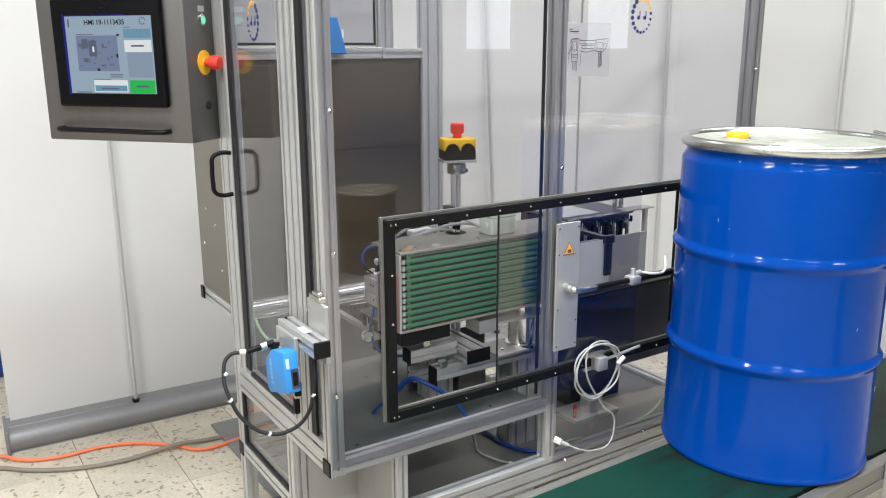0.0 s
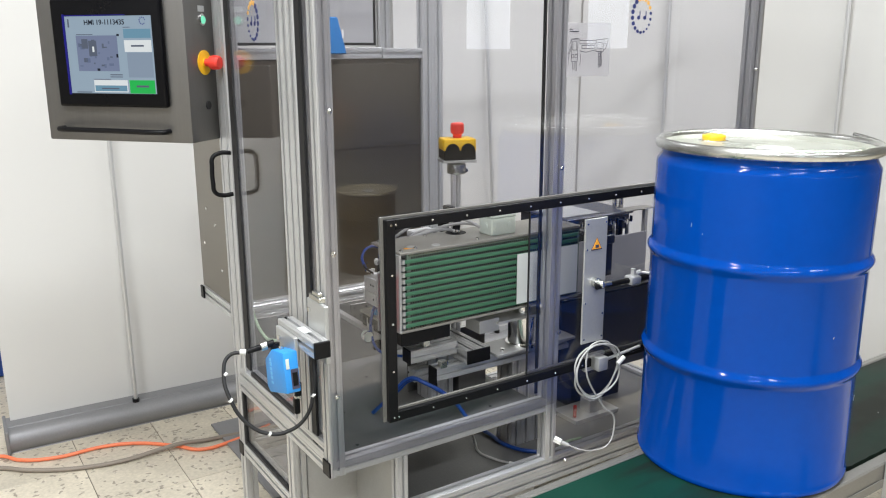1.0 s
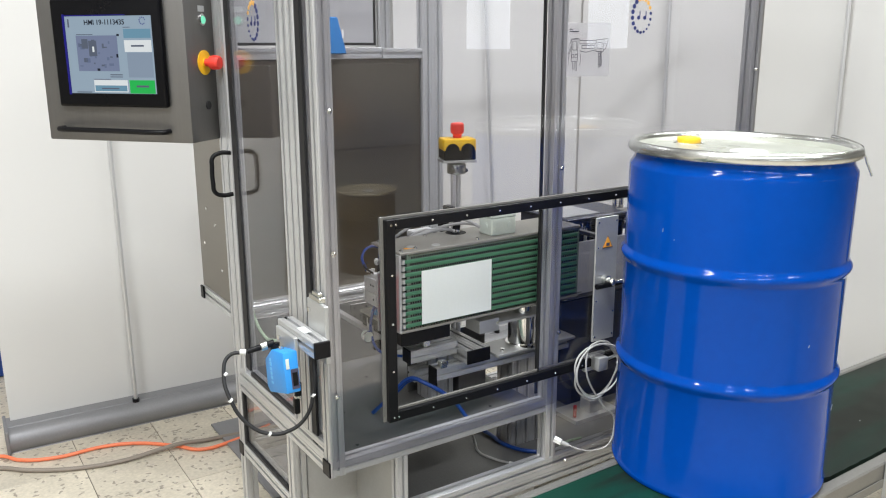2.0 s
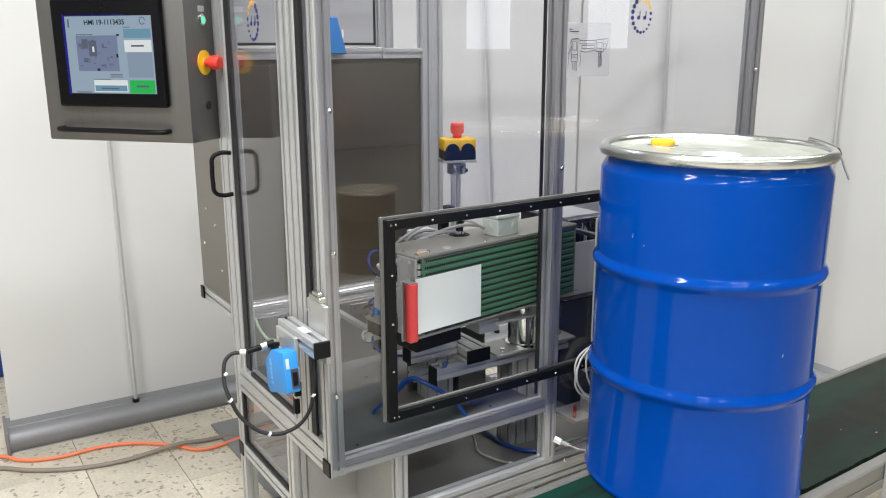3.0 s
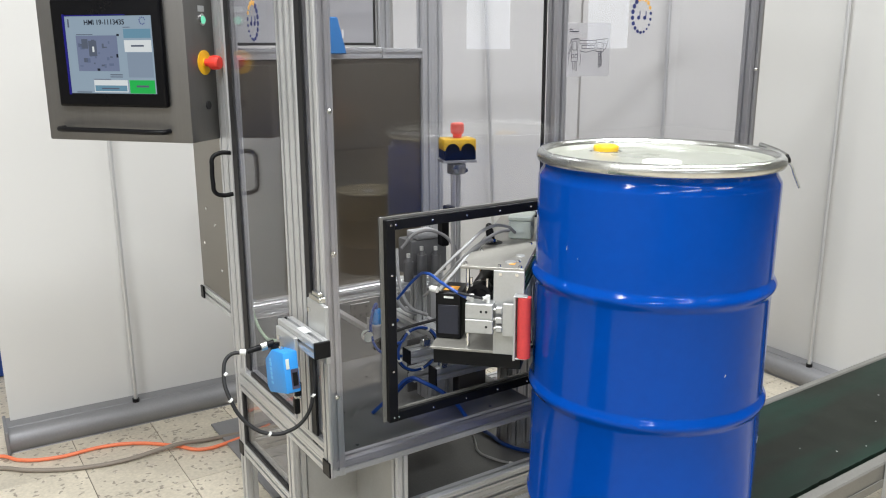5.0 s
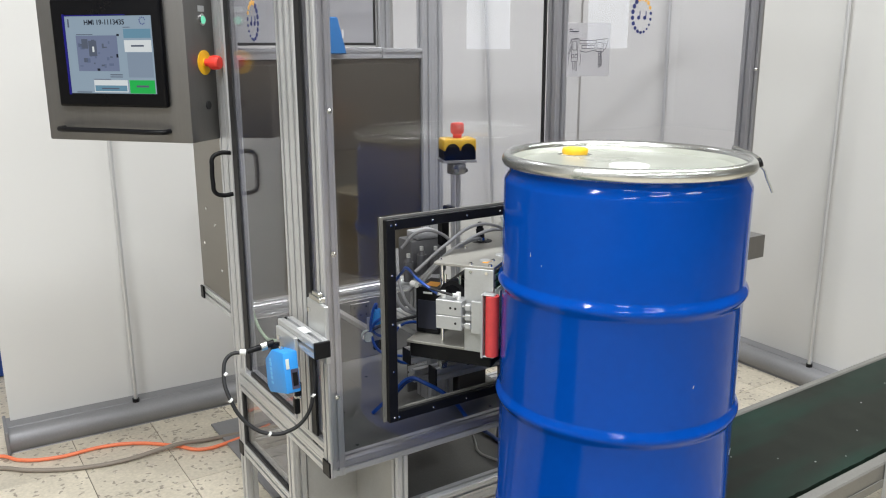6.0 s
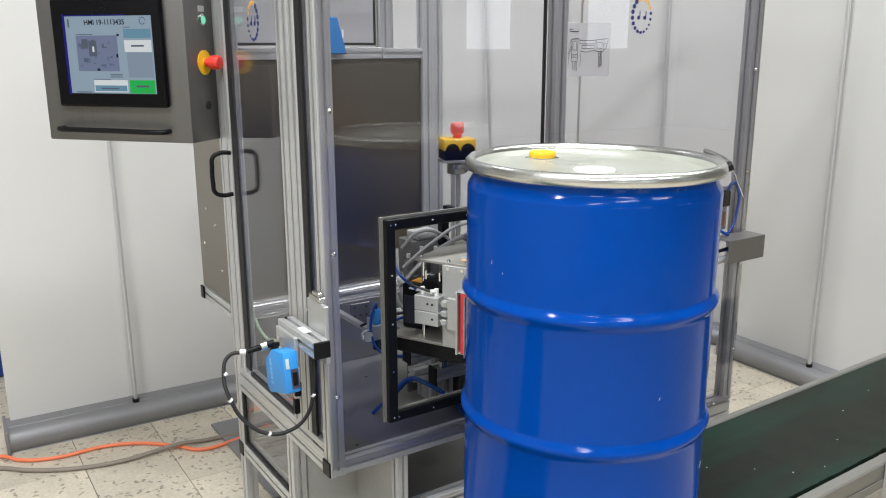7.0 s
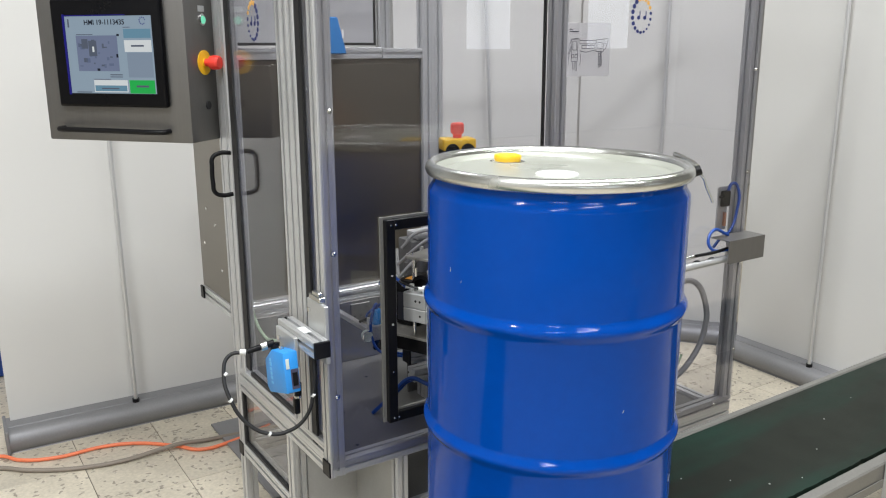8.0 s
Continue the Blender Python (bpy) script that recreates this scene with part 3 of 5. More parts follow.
def screw(parent, at, way=(0, -1, 0), r=0.0068):
    a, w = Vector(at), Vector(way)
    bm = cyl(bmesh.new(), a, a + w * 0.003, r, 12)
    cyl(bm, a + w * 0.003, a + w * 0.006, r * 0.8, 12, r * 0.35)
    return part("screw", bm, CHROME, parent)


for x, z in ((0.803, 1.382), (0.800, 1.052), (0.797, 0.693), (1.496, 1.198), (1.504, 0.720), (2.302, 1.449), (2.303, 1.12), (2.306, 0.81), (2.309, 0.50),
             (1.546, 0.302), (1.885, 0.305), (2.226, 0.312)):
    screw(mc, (x, 1.694, z))
# side door handle
cable("door_handle", [(0.776, 2.305, 1.228), (0.745, 2.305, 1.229), (0.724, 2.305, 1.218), (0.720, 2.305, 1.19), (0.720, 2.305, 1.145), (0.724, 2.305, 1.118), (0.745, 2.305, 1.107), (0.776, 2.305, 1.108)], 0.0065, BLACK, mc, "black bow handle")

# black frame round the opening
wf = thing("opening_frame", (1.46, 1.68, HZ0), "black plastic frame screwed round the opening in the pane", "window frame")
for a, b in (((HX0, 1.672, HZ0), (HX0 + 0.026, 1.694, HZ1)), ((HX1 - 0.026, 1.672, HZ0), (HX1, 1.694, HZ1)),
             ((HX0 + 0.026, 1.6725, HZ0), (HX1 - 0.026, 1.694, HZ0 + 0.026)), ((HX0 + 0.026, 1.6725, HZ1 - 0.026), (HX1 - 0.026, 1.694, HZ1))):
    part("bar", B(a, b, 0.0015), BLACK, wf)
for a, b in (((HX0 - 0.008, 1.686, HZ0), (HX0, 1.6935, HZ1 + 0.005)), ((HX0, 1.686, HZ1), (HX1, 1.6935, HZ1 + 0.005)), ((HX0 + 0.026, 1.684, HZ0 + 0.026), (HX1 - 0.026, 1.692, HZ0 + 0.031))):
    part("backing_strip", B(a, b), RAIL, wf)
pts = [(HX0 + 0.013, HZ0 + 0.013 + k * 0.1247) for k in range(5)] + [(HX0 + 0.026 + 0.104 * k, HZ1 - 0.013) for k in range(10)] + [(HX0 + 0.026 + 0.104 * k, HZ0 + 0.013) for k in range(10)]
for x, z in pts:
    screw(wf, (x, 1.6725, z), r=0.0030)

# sliding door behind the frame
door = thing("sliding_door", (0, 0, 0), "clear sliding pane with a pale metal plate and warning sign", "sliding door", turn=pose(0, 0, 0))
p = part("pane", B((1.273, 1.678, 0.624), (1.80, 1.681, 1.092)), PANE, door)
part("edge_strip", B((1.270, 1.677, 0.624), (1.273, 1.682, 1.092)), RUBBER, door)
plate = part("plate", B((1.464, 1.666, 0.676), (1.549, 1.672, 1.048), 0.001), ALU_MATT, door, "pale metal plate")
for x, z in ((1.472, 1.034), (1.541, 1.034), (1.472, 0.96), (1.541, 0.76), (1.472, 0.69), (1.541, 0.69), (1.472, 0.80)):
    part("screw", C((x, 1.6665, z), (x, 1.6640, z), 0.0028, 10), ZINC, plate)
for s, m in ((0.0215, INK), (0.0175, AMBER)):
    bm = bmesh.new()
    e = 0.0008 if m is AMBER else 0
    v = [bm.verts.new((1.5085 + s * c, y, 0.972 + s * d)) for y in (1.6660, 1.6652 - e) for c, d in ((-1, -0.75), (1, -0.75), (0, 1))]
    for q in ((0, 1, 2), (3, 5, 4), (0, 3, 4, 1), (1, 4, 5, 2), (2, 5, 3, 0)):
        bm.faces.new([v[i] for i in q])
    bmesh.ops.recalc_face_normals(bm, faces=bm.faces)
    part("warning_sign", bm, m, plate, "amber warning triangle with a dark hand mark")
part("sign_mark", B((1.503, 1.6640, 0.962), (1.516, 1.6645, 0.971), 0.0002), INK, plate)
bm = cyl(bmesh.new(), (1.505, 1.667, 0.861), (1.505, 1.652, 0.861), 0.014, 18)
bmesh.ops.create_uvsphere(bm, u_segments=16, v_segments=10, radius=0.0125, matrix=Matrix.Translation((1.513, 1.645, 0.857)))
cyl(bm, (1.52, 1.645, 0.855), (1.548, 1.645, 0.853), 0.0085, 16)
part("ball_joint", bm, ZINC, door)
part("piston_rod", C((1.548, 1.645, 0.853), (1.80, 1.645, 0.850), 0.005, 14), ZINC, door)

pc = thing("pneumatic_cylinder", (2.0, 1.645, 0.85), "slim steel pneumatic cylinder with fittings and a cover", "cylinder")
part("barrel", C((1.95, 1.645, 0.851), (2.20, 1.645, 0.855), 0.0115, 20), ALU, pc)
part("sleeve", C((1.735, 1.645, 0.851), (1.95, 1.645, 0.851), 0.0105, 20), BLACK, pc)
part("rod_cover", C((1.60, 1.645, 0.852), (1.735, 1.645, 0.851), 0.0085, 14), BLACK, pc)
bm = box(bmesh.new(), (1.725, 1.628, 0.838), (1.765, 1.662, 0.864), 0.005, 2)
cyl(bm, (1.745, 1.645, 0.86), (1.745, 1.645, 0.885), 0.007, 12)
cyl(bm, (1.752, 1.645, 0.866), (1.775, 1.645, 0.87), 0.008, 12)
part("fitting", bm, ALU, pc)
part("signal_tube", C((1.95, 1.66, 0.876), (2.19, 1.655, 0.882), 0.005, 12), ZINC, pc)
for x in (2.03, 2.10):
    part("tube_clip", C((x, 1.65, 0.853), (x + 0.008, 1.65, 0.853), 0.0135, 14), BLACK, pc)
cable("air_tube", [(1.775, 1.645, 0.869), (1.83, 1.632, 0.860), (1.87, 1.636, 0.863), (1.888, 1.65, 0.880), (1.90, 1.665, 0.896)], 0.004, WHITE, pc)
cable("air_tube", [(2.02, 1.645, 0.884), (2.10, 1.642, 0.884), (2.17, 1.646, 0.888)], 0.005, BLACK, pc)
bm = B((2.140, 1.615, 0.845), (2.318, 1.618, 0.920))
box(bm, (2.140, 1.618, 0.917), (2.318, 1.69, 0.920))
box(bm, (2.315, 1.618, 0.862), (2.318, 1.69, 0.917))
part("cover", bm, STEEL_UP, pc, "folded steel cover")
cable("air_tube", [(2.18, 1.64, 0.882), (2.10, 1.66, 0.90), (2.12, 1.67, 0.945), (2.2, 1.67, 0.925)], 0.005, TUBE_BLUE, pc)


# ---- swinging label applicator; its own space has the pivot at the origin ----
PIVOT = (1.485, 1.838)
ap = thing("label_applicator", (0, 0, 0), "swinging label applicator with green suction belts", "label applicator", turn=pose(PIVOT[0], PIVOT[1], 0))
FX0, FX1, FY = -0.458, 0.165, -0.063
part("top_plate", B((FX0, FY + 0.001, 0.997), (FX1, 0.095, 1.004), 0.001), WORN, ap, "grey metal top plate with screws")
part("bottom_plate", B((FX0, FY + 0.001, 0.783), (FX1, 0.172, 0.790), 0.001), WORN, ap)
part("black_base", B((FX0 + 0.004, FY + 0.006, 0.745), (FX0 + 0.16, 0.165, 0.783), 0.002), BLACK, ap)
part("end_plate", B((FX0 - 0.004, FY, 0.785), (FX0 + 0.004, 0.012, 0.998), 0.001), ALU_MATT, ap)
part("suction_plate", B((FX0 + 0.022, FY + 0.004, 0.79), (FX1, FY + 0.010, 0.997)), PLATE_DARK, ap)
zs = [0.802 + i * 0.0176 for i in range(11)]
bm0 = box(bmesh.new(), (FX0 + 0.014, FY, -0.0048), (FX1 - 0.01, FY + 0.0038, 0.0048), 0.001)
first = part("belt", bm0, GREEN, ap, "green suction belt")
first.location = (0, 0, zs[0])
for z in zs[1:]:
    share(first, "belt", (0, 0, z), ap)
pul = part("pulley", C((FX0 + 0.012, FY + 0.006, -0.006), (FX0 + 0.012, FY + 0.006, 0.006), 0.0062, 14), ALU_MATT, ap)
pul.location = (0, 0, zs[0])
for z in zs[1:]:
    share(pul, "pulley", (0, 0, z), ap)
bm = bmesh.new()
for k in range(12):
    z = 0.802 + (k - 0.5) * 0.0176
    for i in range(86):
        x = FX0 + 0.034 + i * 0.0072
        if x < FX1 - 0.01:
            a = (k % 2) * 0.0036
            v = [bm.verts.new((x + a + 0.0025 * c, FY + 0.0036, z + 0.0027 * s)) for c, s in ((-1, -1), (1, -1), (1, 1), (-1, 1))]
            bm.faces.new(v)
holes = part("hole_grid", bm, BLACK, ap)
tagged(holes, "rows of dark suction holes", kind="stuff")
bm = bmesh.new()
for z in (0.994, 0.793):
    for i in range(70):
        x = FX0 + 0.03 + i * 0.0088
        bmesh.ops.create_cone(bm, cap_ends=True, segments=6, radius1=0.0024, radius2=0.0016, depth=0.003, matrix=Matrix.Translation((x, FY + 0.002, z)) @ pose(0, 0, 0, 90))
tagged(part("stud_row", bm, STEEL, ap), "row of small steel studs", kind="stuff")
for x, y in ((FX0 + 0.01, -0.05), (FX0 + 0.01, 0.0), (FX0 + 0.06, -0.04), (-0.2, -0.045), (-0.30, 0.07), (FX0 + 0.02, 0.085)):
    part("screw", lathe([(0.0055, 1.004), (0.005, 1.009), (0.003, 1.0095), (0.0028, 1.006), (0, 1.006)], 12, (x, y, 0)), CHROME, ap)
bm = B((FX0 + 0.035, -0.034, 1.0042), (FX0 + 0.06, -0.020, 1.0046))
part("warning_sticker", bm, AMBER, ap)
part("standoff", C((FX0 + 0.02, 0.08, 0.79), (FX0 + 0.02, 0.08, 0.997), 0.005, 12), CHROME, ap)
part("standoff", C((FX0 + 0.20, 0.08, 0.79), (FX0 + 0.20, 0.08, 0.997), 0.005, 12), CHROME, ap)
part("drive_motor", C((FX0 + 0.012, 0.05, 0.922), (FX0 + 0.17, 0.05, 0.922), 0.034, 26), BLACK, ap, "black drive motor")
part("motor_rib", C((FX0 + 0.008, 0.05, 0.922), (FX0 + 0.012, 0.05, 0.922), 0.024, 26), GLOSS_BLACK, ap)
part("motor_ring", lathe([(0.030, -0.003), (0.0345, -0.003), (0.0345, 0.003), (0.030, 0.003), (0.030, -0.003)], 26), CHROME, ap).matrix_basis = Matrix.Translation((FX0 + 0.05, 0.05, 0.922)) @ pose(0, 0, 0, 0, 90, 0)
for y in (-0.045, -0.005):
    part("screw", C((FX0 - 0.004, y, 0.990), (FX0 - 0.007, y, 0.990), 0.0042, 10), CHROME, ap)
part("valve_block", B((FX0 + 0.06, 0.105, 0.792), (FX0 + 0.16, 0.172, 0.915), 0.003), BLACK, ap, "black valve block with an amber sticker")
part("sticker", B((FX0 + 0.08, 0.12, 0.9152), (FX0 + 0.12, 0.155, 0.9158)), AMBER, ap)
cb = part("guided_cylinder", B((FX0 - 0.034, 0.008, 0.845), (FX0 + 0.01, 0.076, 0.880), 0.0015), ALU_MATT, ap, "pale guided cylinder block")
part("cylinder_body", B((FX0 - 0.034, 0.008, 0.881), (FX0 + 0.01, 0.076, 0.920), 0.0015), ALU_MATT, cb)
for y in (0.024, 0.064):
    bm = cyl(bmesh.new(), (FX0 - 0.012, y, 0.919), (FX0 - 0.012, y, 0.937), 0.006, 12)
    cyl(bm, (FX0 - 0.012, y, 0.930), (FX0 - 0.026, y + 0.01, 0.932), 0.005, 12)
    part("push_fitting", bm, WHITE, cb)
for y, z in ((0.024, 0.901), (0.037, 0.901), (0.024, 0.863)):
    part("bore", C((FX0 - 0.0335, y, z), (FX0 - 0.0348, y, z), 0.0032, 10), RUBBER, cb)
bm = B((FX0 - 0.034, -0.047, 0.782), (FX0 - 0.006, -0.041, 0.944), 0.001)
box(bm, (FX0 - 0.030, -0.074, 0.784), (FX0 - 0.008, -0.047, 0.787), 0.0008)
box(bm, (FX0 - 0.030, -0.074, 0.9405), (FX0 - 0.008, -0.047, 0.9435), 0.0008)
carriage = part("roller_carriage", bm, ALU_MATT, ap, "pale bracket that carries the roller")
part("pressure_roller", C((FX0 - 0.019, -0.066, 0.788), (FX0 - 0.019, -0.066, 0.940), 0.0165, 28), RED_RUBBER, carriage, "red rubber pressure roller")
for z in (0.858, 0.880, 0.905):
    part("guide_rod", C((FX0 - 0.022, -0.002, z), (FX0 - 0.022, 0.034, z), 0.0045, 12), CHROME, carriage)
    part("rod_clamp", B((FX0 - 0.030, -0.014, z - 0.008), (FX0 - 0.012, 0.002, z + 0.008), 0.002), ALU_MATT, carriage)
part("tie_bar", B((FX0 - 0.026, -0.041, 0.84), (FX0 - 0.016, -0.014, 0.922), 0.001), ALU_MATT, carriage)
part("cable_slot", lathe([(0.030, 1.0042), (0.030, 1.0048), (0, 1.0048)], 24, (-0.200, 0.062, 0)), RUBBER, ap)
bm = cyl(bmesh.new(), (-0.200, 0.062, 1.004), (-0.190, 0.070, 1.036), 0.011, 16)
cyl(bm, (-0.190, 0.070, 1.036), (-0.172, 0.075, 1.044), 0.009, 14)
part("angle_plug", bm, BLACK, ap, "black angled plug")
part("plug_collar", C((-0.202, 0.060, 1.005), (-0.2005, 0.0615, 1.012), 0.014, 16), CHROME, ap)
part("flat_screw", lathe([(0.014, 1.004), (0.013, 1.0062), (0, 1.0062)], 20, (-0.40, -0.02, 0)), ALU_MATT, ap)
part("flat_screw", lathe([(0.012, 1.004), (0.011, 1.0062), (0, 1.0062)], 20, (-0.33, -0.035, 0)), ALU_MATT, ap)
part("block_fitting", C((FX0 + 0.055, 0.165, 0.922), (FX0 + 0.065, 0.185, 0.922), 0.008, 12), WHITE, ap)
part("block_panel", B((FX0 + 0.0585, 0.112, 0.805), (FX0 + 0.0602, 0.165, 0.882), 0.0004), DARK, ap)
part("type_label", B((FX0 + 0.0588, 0.125, 0.9), (FX0 + 0.0602, 0.15, 0.905)), WHITE, ap)
for y in (0.03, 0.07):
    part("motor_lug", C((FX0 + 0.014, y, 0.95), (FX0 + 0.014, y, 0.972), 0.004, 10), CHROME, ap)
for a in (60, 120, 200, 280, 330):
    c = radians(a)
    p = Vector((-0.241 + 0.064 * math.cos(c) * 0.703, 0.261 - 0.064 * math.cos(c) * 0.711, 0.695 + 0.062 * math.sin(c)))
    w = Vector((-math.sin(c) * 0.703, math.sin(c) * 0.711, math.cos(c))) * 0.003
    part("cable_tie", C(p - w, p + w, 0.0062, 10), WHITE, ap)
jb = part("junction_box", B((-0.145, -0.038, 1.004), (-0.060, 0.024, 1.054), 0.003), PALE, ap, "pale plastic junction box")
part("box_lid", B((-0.147, -0.040, 1.0545), (-0.058, 0.026, 1.067), 0.003), PALE, jb)
for x, y, w in ((-0.1452, -0.007, (-1, 0, 0)), (-0.125, -0.0382, (0, -1, 0)), (-0.08, -0.0382, (0, -1, 0))):
    part("knock_out", C((x, y, 1.03), (x + w[0] * 0.001, y + w[1] * 0.001, 1.03), 0.011, 18), PALE, jb)
    part("knock_ring", C((x, y, 1.03), (x + w[0] * 0.0018, y + w[1] * 0.0018, 1.03), 0.0075, 18), PALE, jb)
cable("cable", [(-0.156, 0.02, 1.03), (-0.20, 0.04, 1.035), (-0.26, 0.075, 1.02), (-0.33, 0.12, 0.985), (-0.36, 0.17, 0.93), (-0.33, 0.22, 0.88)], 0.0045, TUBE_GREY, ap)
cable("cable", [(-0.156, 0.005, 1.025), (-0.20, 0.02, 1.05), (-0.27, 0.06, 1.06), (-0.34, 0.11, 1.02), (-0.38, 0.18, 0.95)], 0.0045, TUBE_GREY, ap)
cable("cable", [(-0.20, 0.06, 1.004), (-0.23, 0.06, 1.018), (-0.30, 0.09, 1.006), (-0.38, 0.13, 0.96), (-0.40, 0.16, 0.92)], 0.005, TUBE_GREY, ap)
cable("air_tube", [(FX0 - 0.026, 0.074, 0.932), (FX0 - 0.01, 0.13, 0.955), (FX0 + 0.05, 0.19, 0.965), (FX0 + 0.12, 0.24, 0.93), (FX0 + 0.15, 0.30, 0.86)], 0.004, TUBE_BLUE, ap)
cable("air_tube", [(FX0 - 0.026, 0.034, 0.932), (FX0 - 0.03, 0.08, 0.942), (FX0 - 0.0, 0.12, 0.94)], 0.003, RUBBER, ap)
loop = [(-0.241 + 0.064 * math.cos(a) * 0.703, 0.261 - 0.064 * math.cos(a) * 0.711, 0.695 + 0.062 * math.sin(a)) for a in [radians(150 - 30 * k) for k in range(13)]]
cable("hose_loop", [(-0.30, 0.30, 0.80), (-0.32, 0.34, 0.75)] + loop, 0.004, TUBE_BLUE, ap, "looped blue air tube")
cable("twin_tube", [(q[0] + 0.006, q[1] + 0.006, q[2] - 0.004) for q in loop], 0.0035, RUBBER, ap, "black tube tied along the loop")
cable("control_lead", [(-0.25, 0.17, 0.80), (-0.27, 0.22, 0.79), (-0.31, 0.30, 0.77), (-0.33, 0.36, 0.74)], 0.004, RUBBER, ap, "black control lead")
part("lead_plug", C((-0.225, 0.165, 0.805), (-0.25, 0.178, 0.80), 0.009, 14), BLACK, ap)

# the label: upright strips that leave the belts one by one and wrap on the drum
LW, LZ0, LZ1, NS = 0.229, 0.800, 0.948, 10
label = thing("paper_label", (0, 0, 0), "blank white paper label on the green belts", "label", turn=pose(0, 0, 0))
SW = LW / NS
strip0 = part("strip", B((-SW / 2, -0.0004, LZ0), (SW / 2, 0.0004, LZ1)), PAPER, label)
strips = [strip0] + [share(strip0, "strip", (0, 0, 0), label) for _ in range(NS - 1)]

# ---- fixed support under the applicator ----
sp = thing("applicator_stand", (1.485, 1.838, 0.268), "profile stand and silver column under the applicator", "stand")
part("column", lathe([(0.0, 0.645), (0.05, 0.645), (0.05, 0.655), (0.043, 0.657), (0.043, 0.742), (0.03, 0.744), (0.03, 0.783), (0, 0.783)], 36, (PIVOT[0], PIVOT[1], 0)), CHROME, sp, "polished silver column")
part("bearing_plate", B((1.36, 1.79, 0.742), (1.55, 1.88, 0.750), 0.001), ALU_MATT, sp)
part("bearing_plate", B((1.30, 1.80, 0.722), (1.37, 1.87, 0.760), 0.001), ALU_MATT, sp)
part("cross_beam", prof((1.168, 1.82, 0.600), (1.66, 1.86, 0.640), 0), ALU, sp)
part("lower_beam", prof((1.16, 1.93, 0.560), (1.66, 1.97, 0.600), 0), ALU, sp)
part("end_cap", B((1.163, 1.82, 0.580), (1.168, 1.86, 0.640), 0.001), BLACK, sp)
part("long_beam", prof((1.252, 1.795, 0.642), (1.332, 2.25, 0.682), 1), ALU, sp)
part("end_cap", B((1.252, 1.790, 0.642), (1.332, 1.795, 0.682), 0.001), BLACK, sp)
part("short_beam", prof((1.095, 1.84, 0.662), (1.25, 1.88, 0.702), 0), ALU, sp)
part("end_cap", B((1.090, 1.84, 0.662), (1.095, 1.88, 0.702), 0.001), BLACK, sp)
part("foot_plate", B((1.36, 1.79, 0.640), (1.66, 1.90, 0.648), 0.001), ALU_MATT, sp)
part("heavy_post", prof((1.50, 1.90, 0.268), (1.66, 1.98, 0.600), 2), ALU, sp)
part("heavy_post", prof((1.21, 1.92, 0.49), (1.29, 2.0, 0.642), 2), ALU, sp)
part("side_sheet", B((1.19, 2.02, 0.49), (1.48, 2.026, 0.66), 0.001), STEEL_UP, sp)
part("side_sheet", B((1.30, 1.905, 0.49), (1.40, 1.94, 0.60), 0.001), STEEL_UP, sp)
for x, y, z in ((1.175, 1.81, 0.640), (1.13, 1.83, 0.708)):
    part("clamp_nut", B((x, y, z), (x + 0.022, y + 0.02, z + 0.022), 0.002), ZINC, sp)
    part("bolt", C((x + 0.03, y + 0.02, z), (x + 0.03, y + 0.02, z + 0.014), 0.006, 12), CHROME, sp)
for x, y in ((1.39, 1.81), (1.60, 1.82)):
    part("bolt", C((x, y, 0.648), (x, y, 0.658), 0.007, 6), CHROME, sp)

# ---- steel control cabinet at the back ----
cc = thing("control_cabinet", (1.13, 2.54, 0.74), "brushed stainless steel control cabinet on a profile frame", "cabinet")
part("body", B((0.78, 2.405, 0.742), (1.482, 2.68, 1.485), 0.003), STEEL, cc)
part("front_sheet", B((0.83, 2.400, 0.76), (1.47, 2.4035, 1.47), 0.001), STEEL, cc)
part("top_rail", prof((0.816, 2.395, 1.487), (1.330, 2.435, 1.521), 0), ALU, cc)
part("top_rail", prof((1.332, 2.393, 1.485), (1.484, 2.433, 1.519), 0), ALU, cc)
for y, z in ((2.58, 1.02), (2.50, 0.98), (2.62, 0.9), (2.46, 0.84)):
    part("rivet", C((0.780, y, z), (0.777, y, z), 0.005, 10), CHROME, cc)
bx = thing("blue_holder", (1.18, 2.42, 1.528), "blue wedge-shaped holder standing on the cabinet rail", "holder")
bm = bmesh.new()
v = [bm.verts.new(p) for y in (2.40, 2.47) for p in ((1.130, y, 1.528 - 0.026), (1.192, y, 1.528 - 0.026), (1.163, y, 1.612), (1.130, y, 1.612))]
for q in ((0, 1, 2, 3), (7, 6, 5, 4), (0, 4, 5, 1), (1, 5, 6, 2), (2, 6, 7, 3), (3, 7, 4, 0)):
    bm.faces.new([v[i] for i in q])
bmesh.ops.bevel(bm, geom=bm.edges[:], offset=0.002, segments=1, affect="EDGES")
bmesh.ops.translate(bm, verts=bm.verts[:], vec=(0, -0.03, 0))
part("shell", bm, mat("blue_card", (0.02, 0.16, 0.42), 0.5, 0, 0.08), bx)
part("edge_mark", B((1.176, 2.367, 1.55), (1.181, 2.369, 1.575), 0), WHITE, bx)
fs = thing("picture_panel", (1.15, 2.60, 1.53), "pale panel in a thin black frame above the cabinet", "panel")
part("sheet", B((0.84, 2.60, 1.536), (1.415, 2.604, 2.05)), GREY_PANEL, fs)
for a, b in (((0.83, 2.598, 1.528), (1.42, 2.606, 1.537)), ((1.412, 2.598, 1.537), (1.42, 2.606, 2.05))):
    part("edging", B(a, b), RUBBER, fs)
part("upright", prof((1.44, 2.60, 1.485), (1.48, 2.64, 2.05), 2), ALU, fs)

